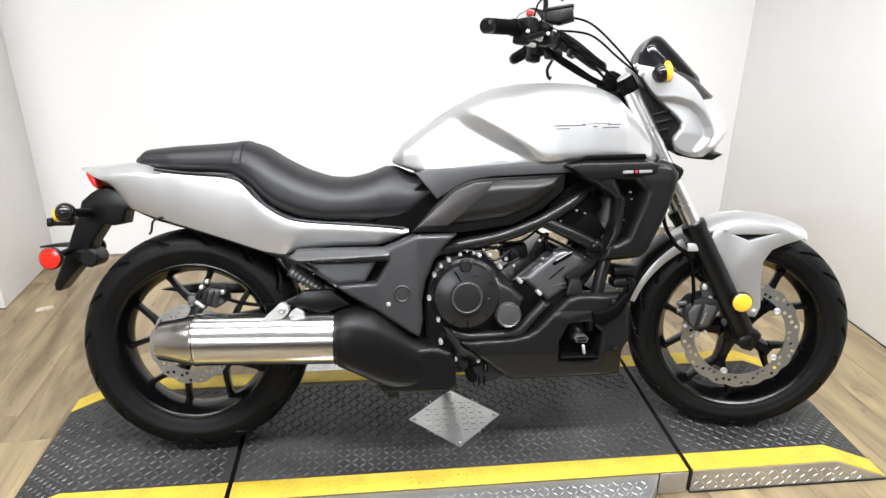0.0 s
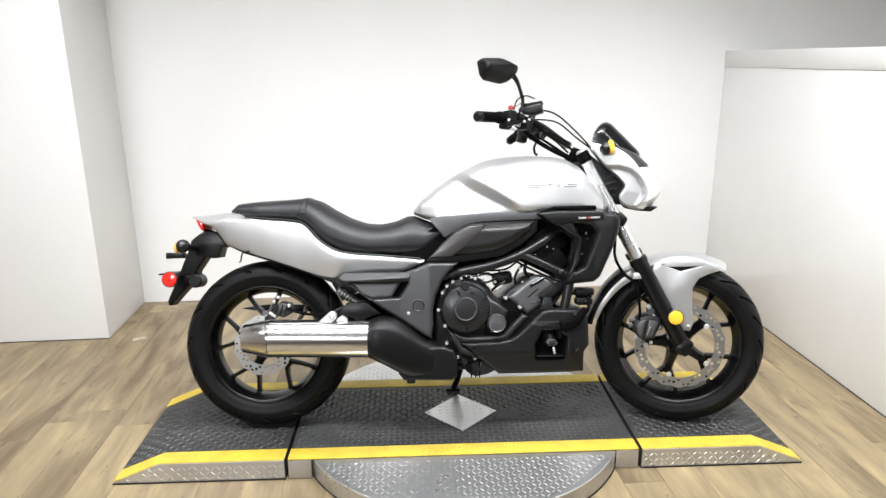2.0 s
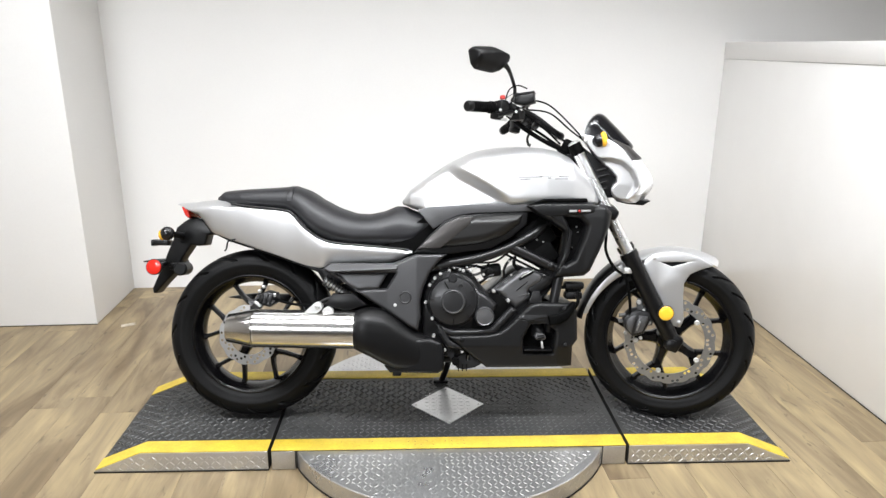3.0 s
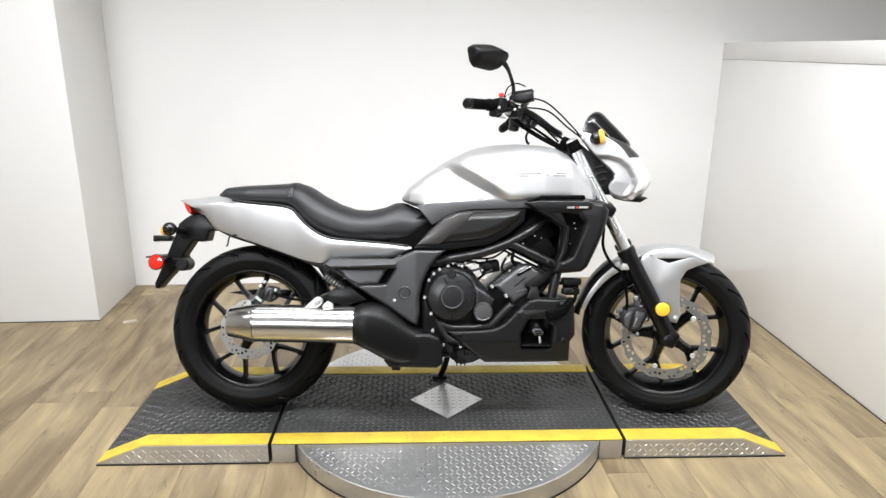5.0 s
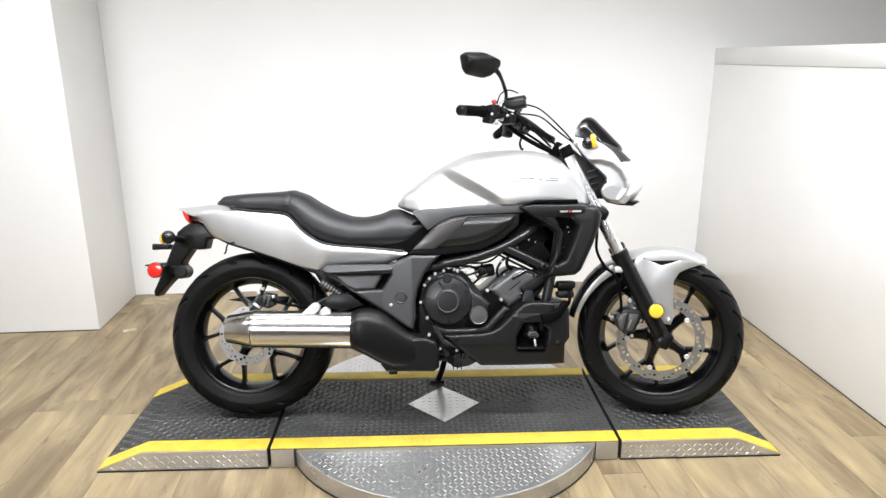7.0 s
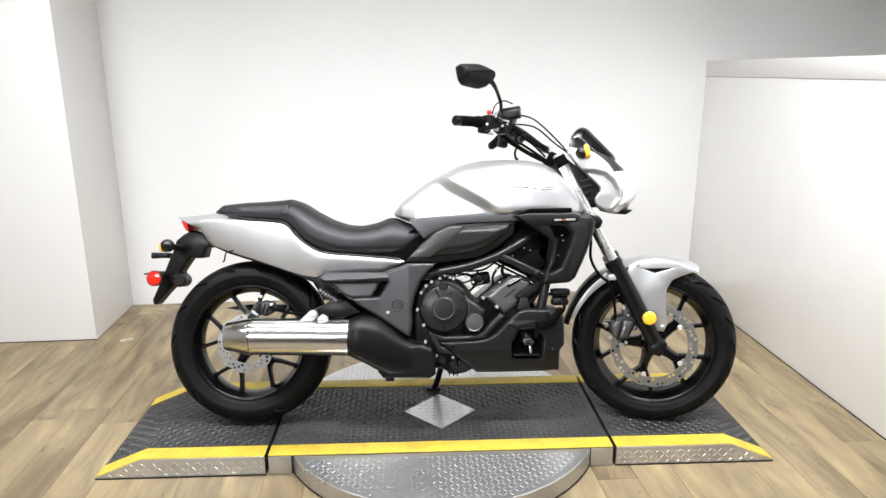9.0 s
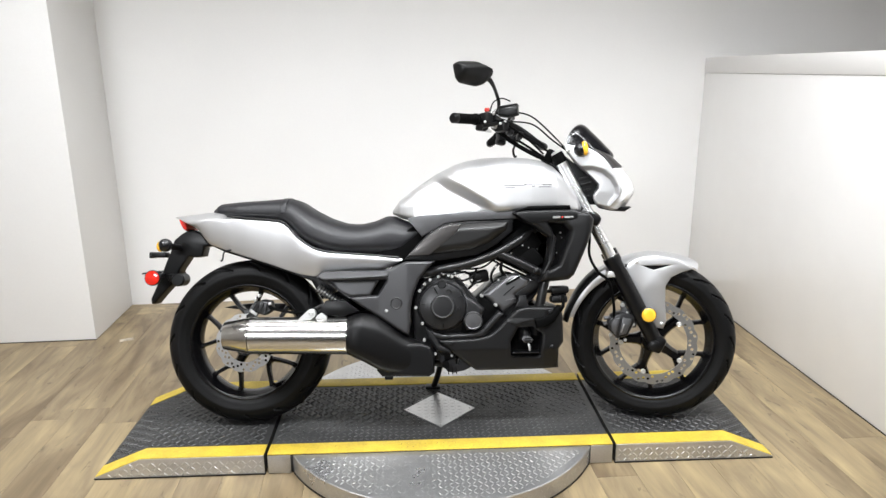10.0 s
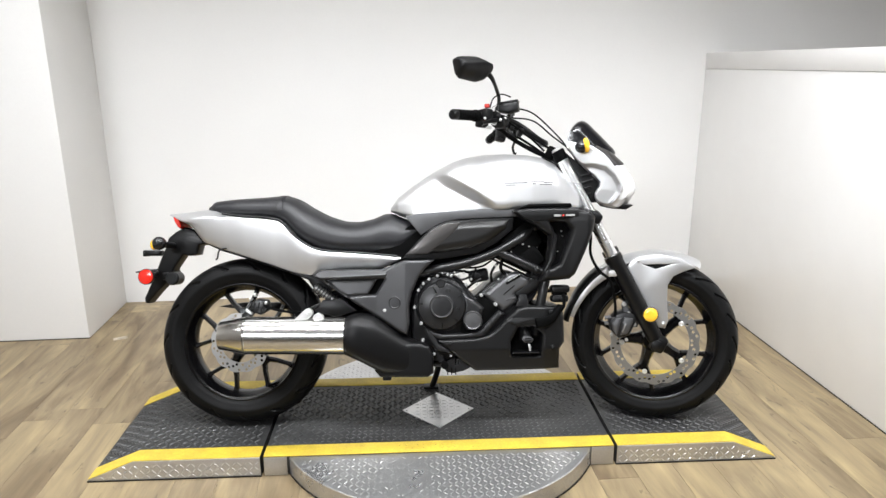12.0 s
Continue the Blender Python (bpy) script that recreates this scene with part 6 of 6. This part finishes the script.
reg = bike_part("regulator", box((0.446, -0.13, 0.488), (0.064, 0.064, 0.026), 0.008), BLACK, "black stacked electrical unit below the shroud")
bike_part("lower_case", box((0.444, -0.13, 0.454), (0.058, 0.058, 0.026), 0.008), BLACK, "", reg)
bike_part("core", box((0.445, -0.13, 0.471), (0.048, 0.048, 0.012), 0.003), SOFT_OR_SHADE, "", reg)
bike_part("mount_arm", box((0.406, -0.135, 0.482), (0.03, 0.02, 0.012), 0.004), SATIN, "", reg)
bike_part("connector", box((0.452, -0.163, 0.454), (0.014, 0.01, 0.012), 0.003), SATIN, "", reg)

# rider peg, brake pedal and side stand
bike_part("rider_peg", tube([(0.035, -0.17, 0.235), (0.035, -0.235, 0.24)], 0.013, 12, 0), SOFT_OR_SHADE, "black rubber rider peg")
bike_part("side_stand", tube([(0.02, 0.12, 0.2), (0.004, 0.185, 0.13), (-0.012, 0.24, 0.078)], 0.012, 12), SATIN, "black side stand")
bike_part("stand_foot", box((-0.016, 0.245, 0.076), (0.06, 0.036, 0.012), 0.004, (15.7, 0, 0)), SATIN)


# ---- floor planks ----
PW, PL = 0.142, 1.22
plank_mesh = mesh_of("plank", box((0, 0, -0.006), (PW - 0.0005, PL - 0.0007, 0.012), 0.0006, seg=1), WOOD)
rng = random.Random(4)
cols = int((RIGHT - LEFT) / PW) + 2
for i in range(cols):
    shift = rng.random() * PL
    x = LEFT + (i + 0.5) * PW - 0.1
    y = FRONT - shift
    while y < BACK + PL / 2 - 0.02:
        ob = new("plank", plank_mesh)
        ob.parent = floor
        lo, hi = max(y - PL / 2, FRONT - 0.05), min(y + PL / 2, BACK + 0.02)
        ob.location = (x, (lo + hi) / 2, 0)
        ob.scale = (1, max(hi - lo, 0.02) / PL, 1)
        y += PL


# ---- small things ----
bm = bmesh.new()
skin(bm, [[Vector((x, y, z)) for y, z in ((-0.012, 0.0008), (0.0, 0.004), (0.012, 0.0012), (0.0, 0.0005))] for x in (-0.02, -0.006, 0.01, 0.024)])
scrap = new("paper_scrap", mesh_of("paper_scrap", bm, PAPER))
scrap.matrix_world = pose(-1.588, 1.116, 0.0006, 0, 0, 24) @ Matrix.Diagonal((1.5, 1.5, 1.5, 1))
tagged(scrap, "small crumpled scrap of brown paper on the floor", "scrap")
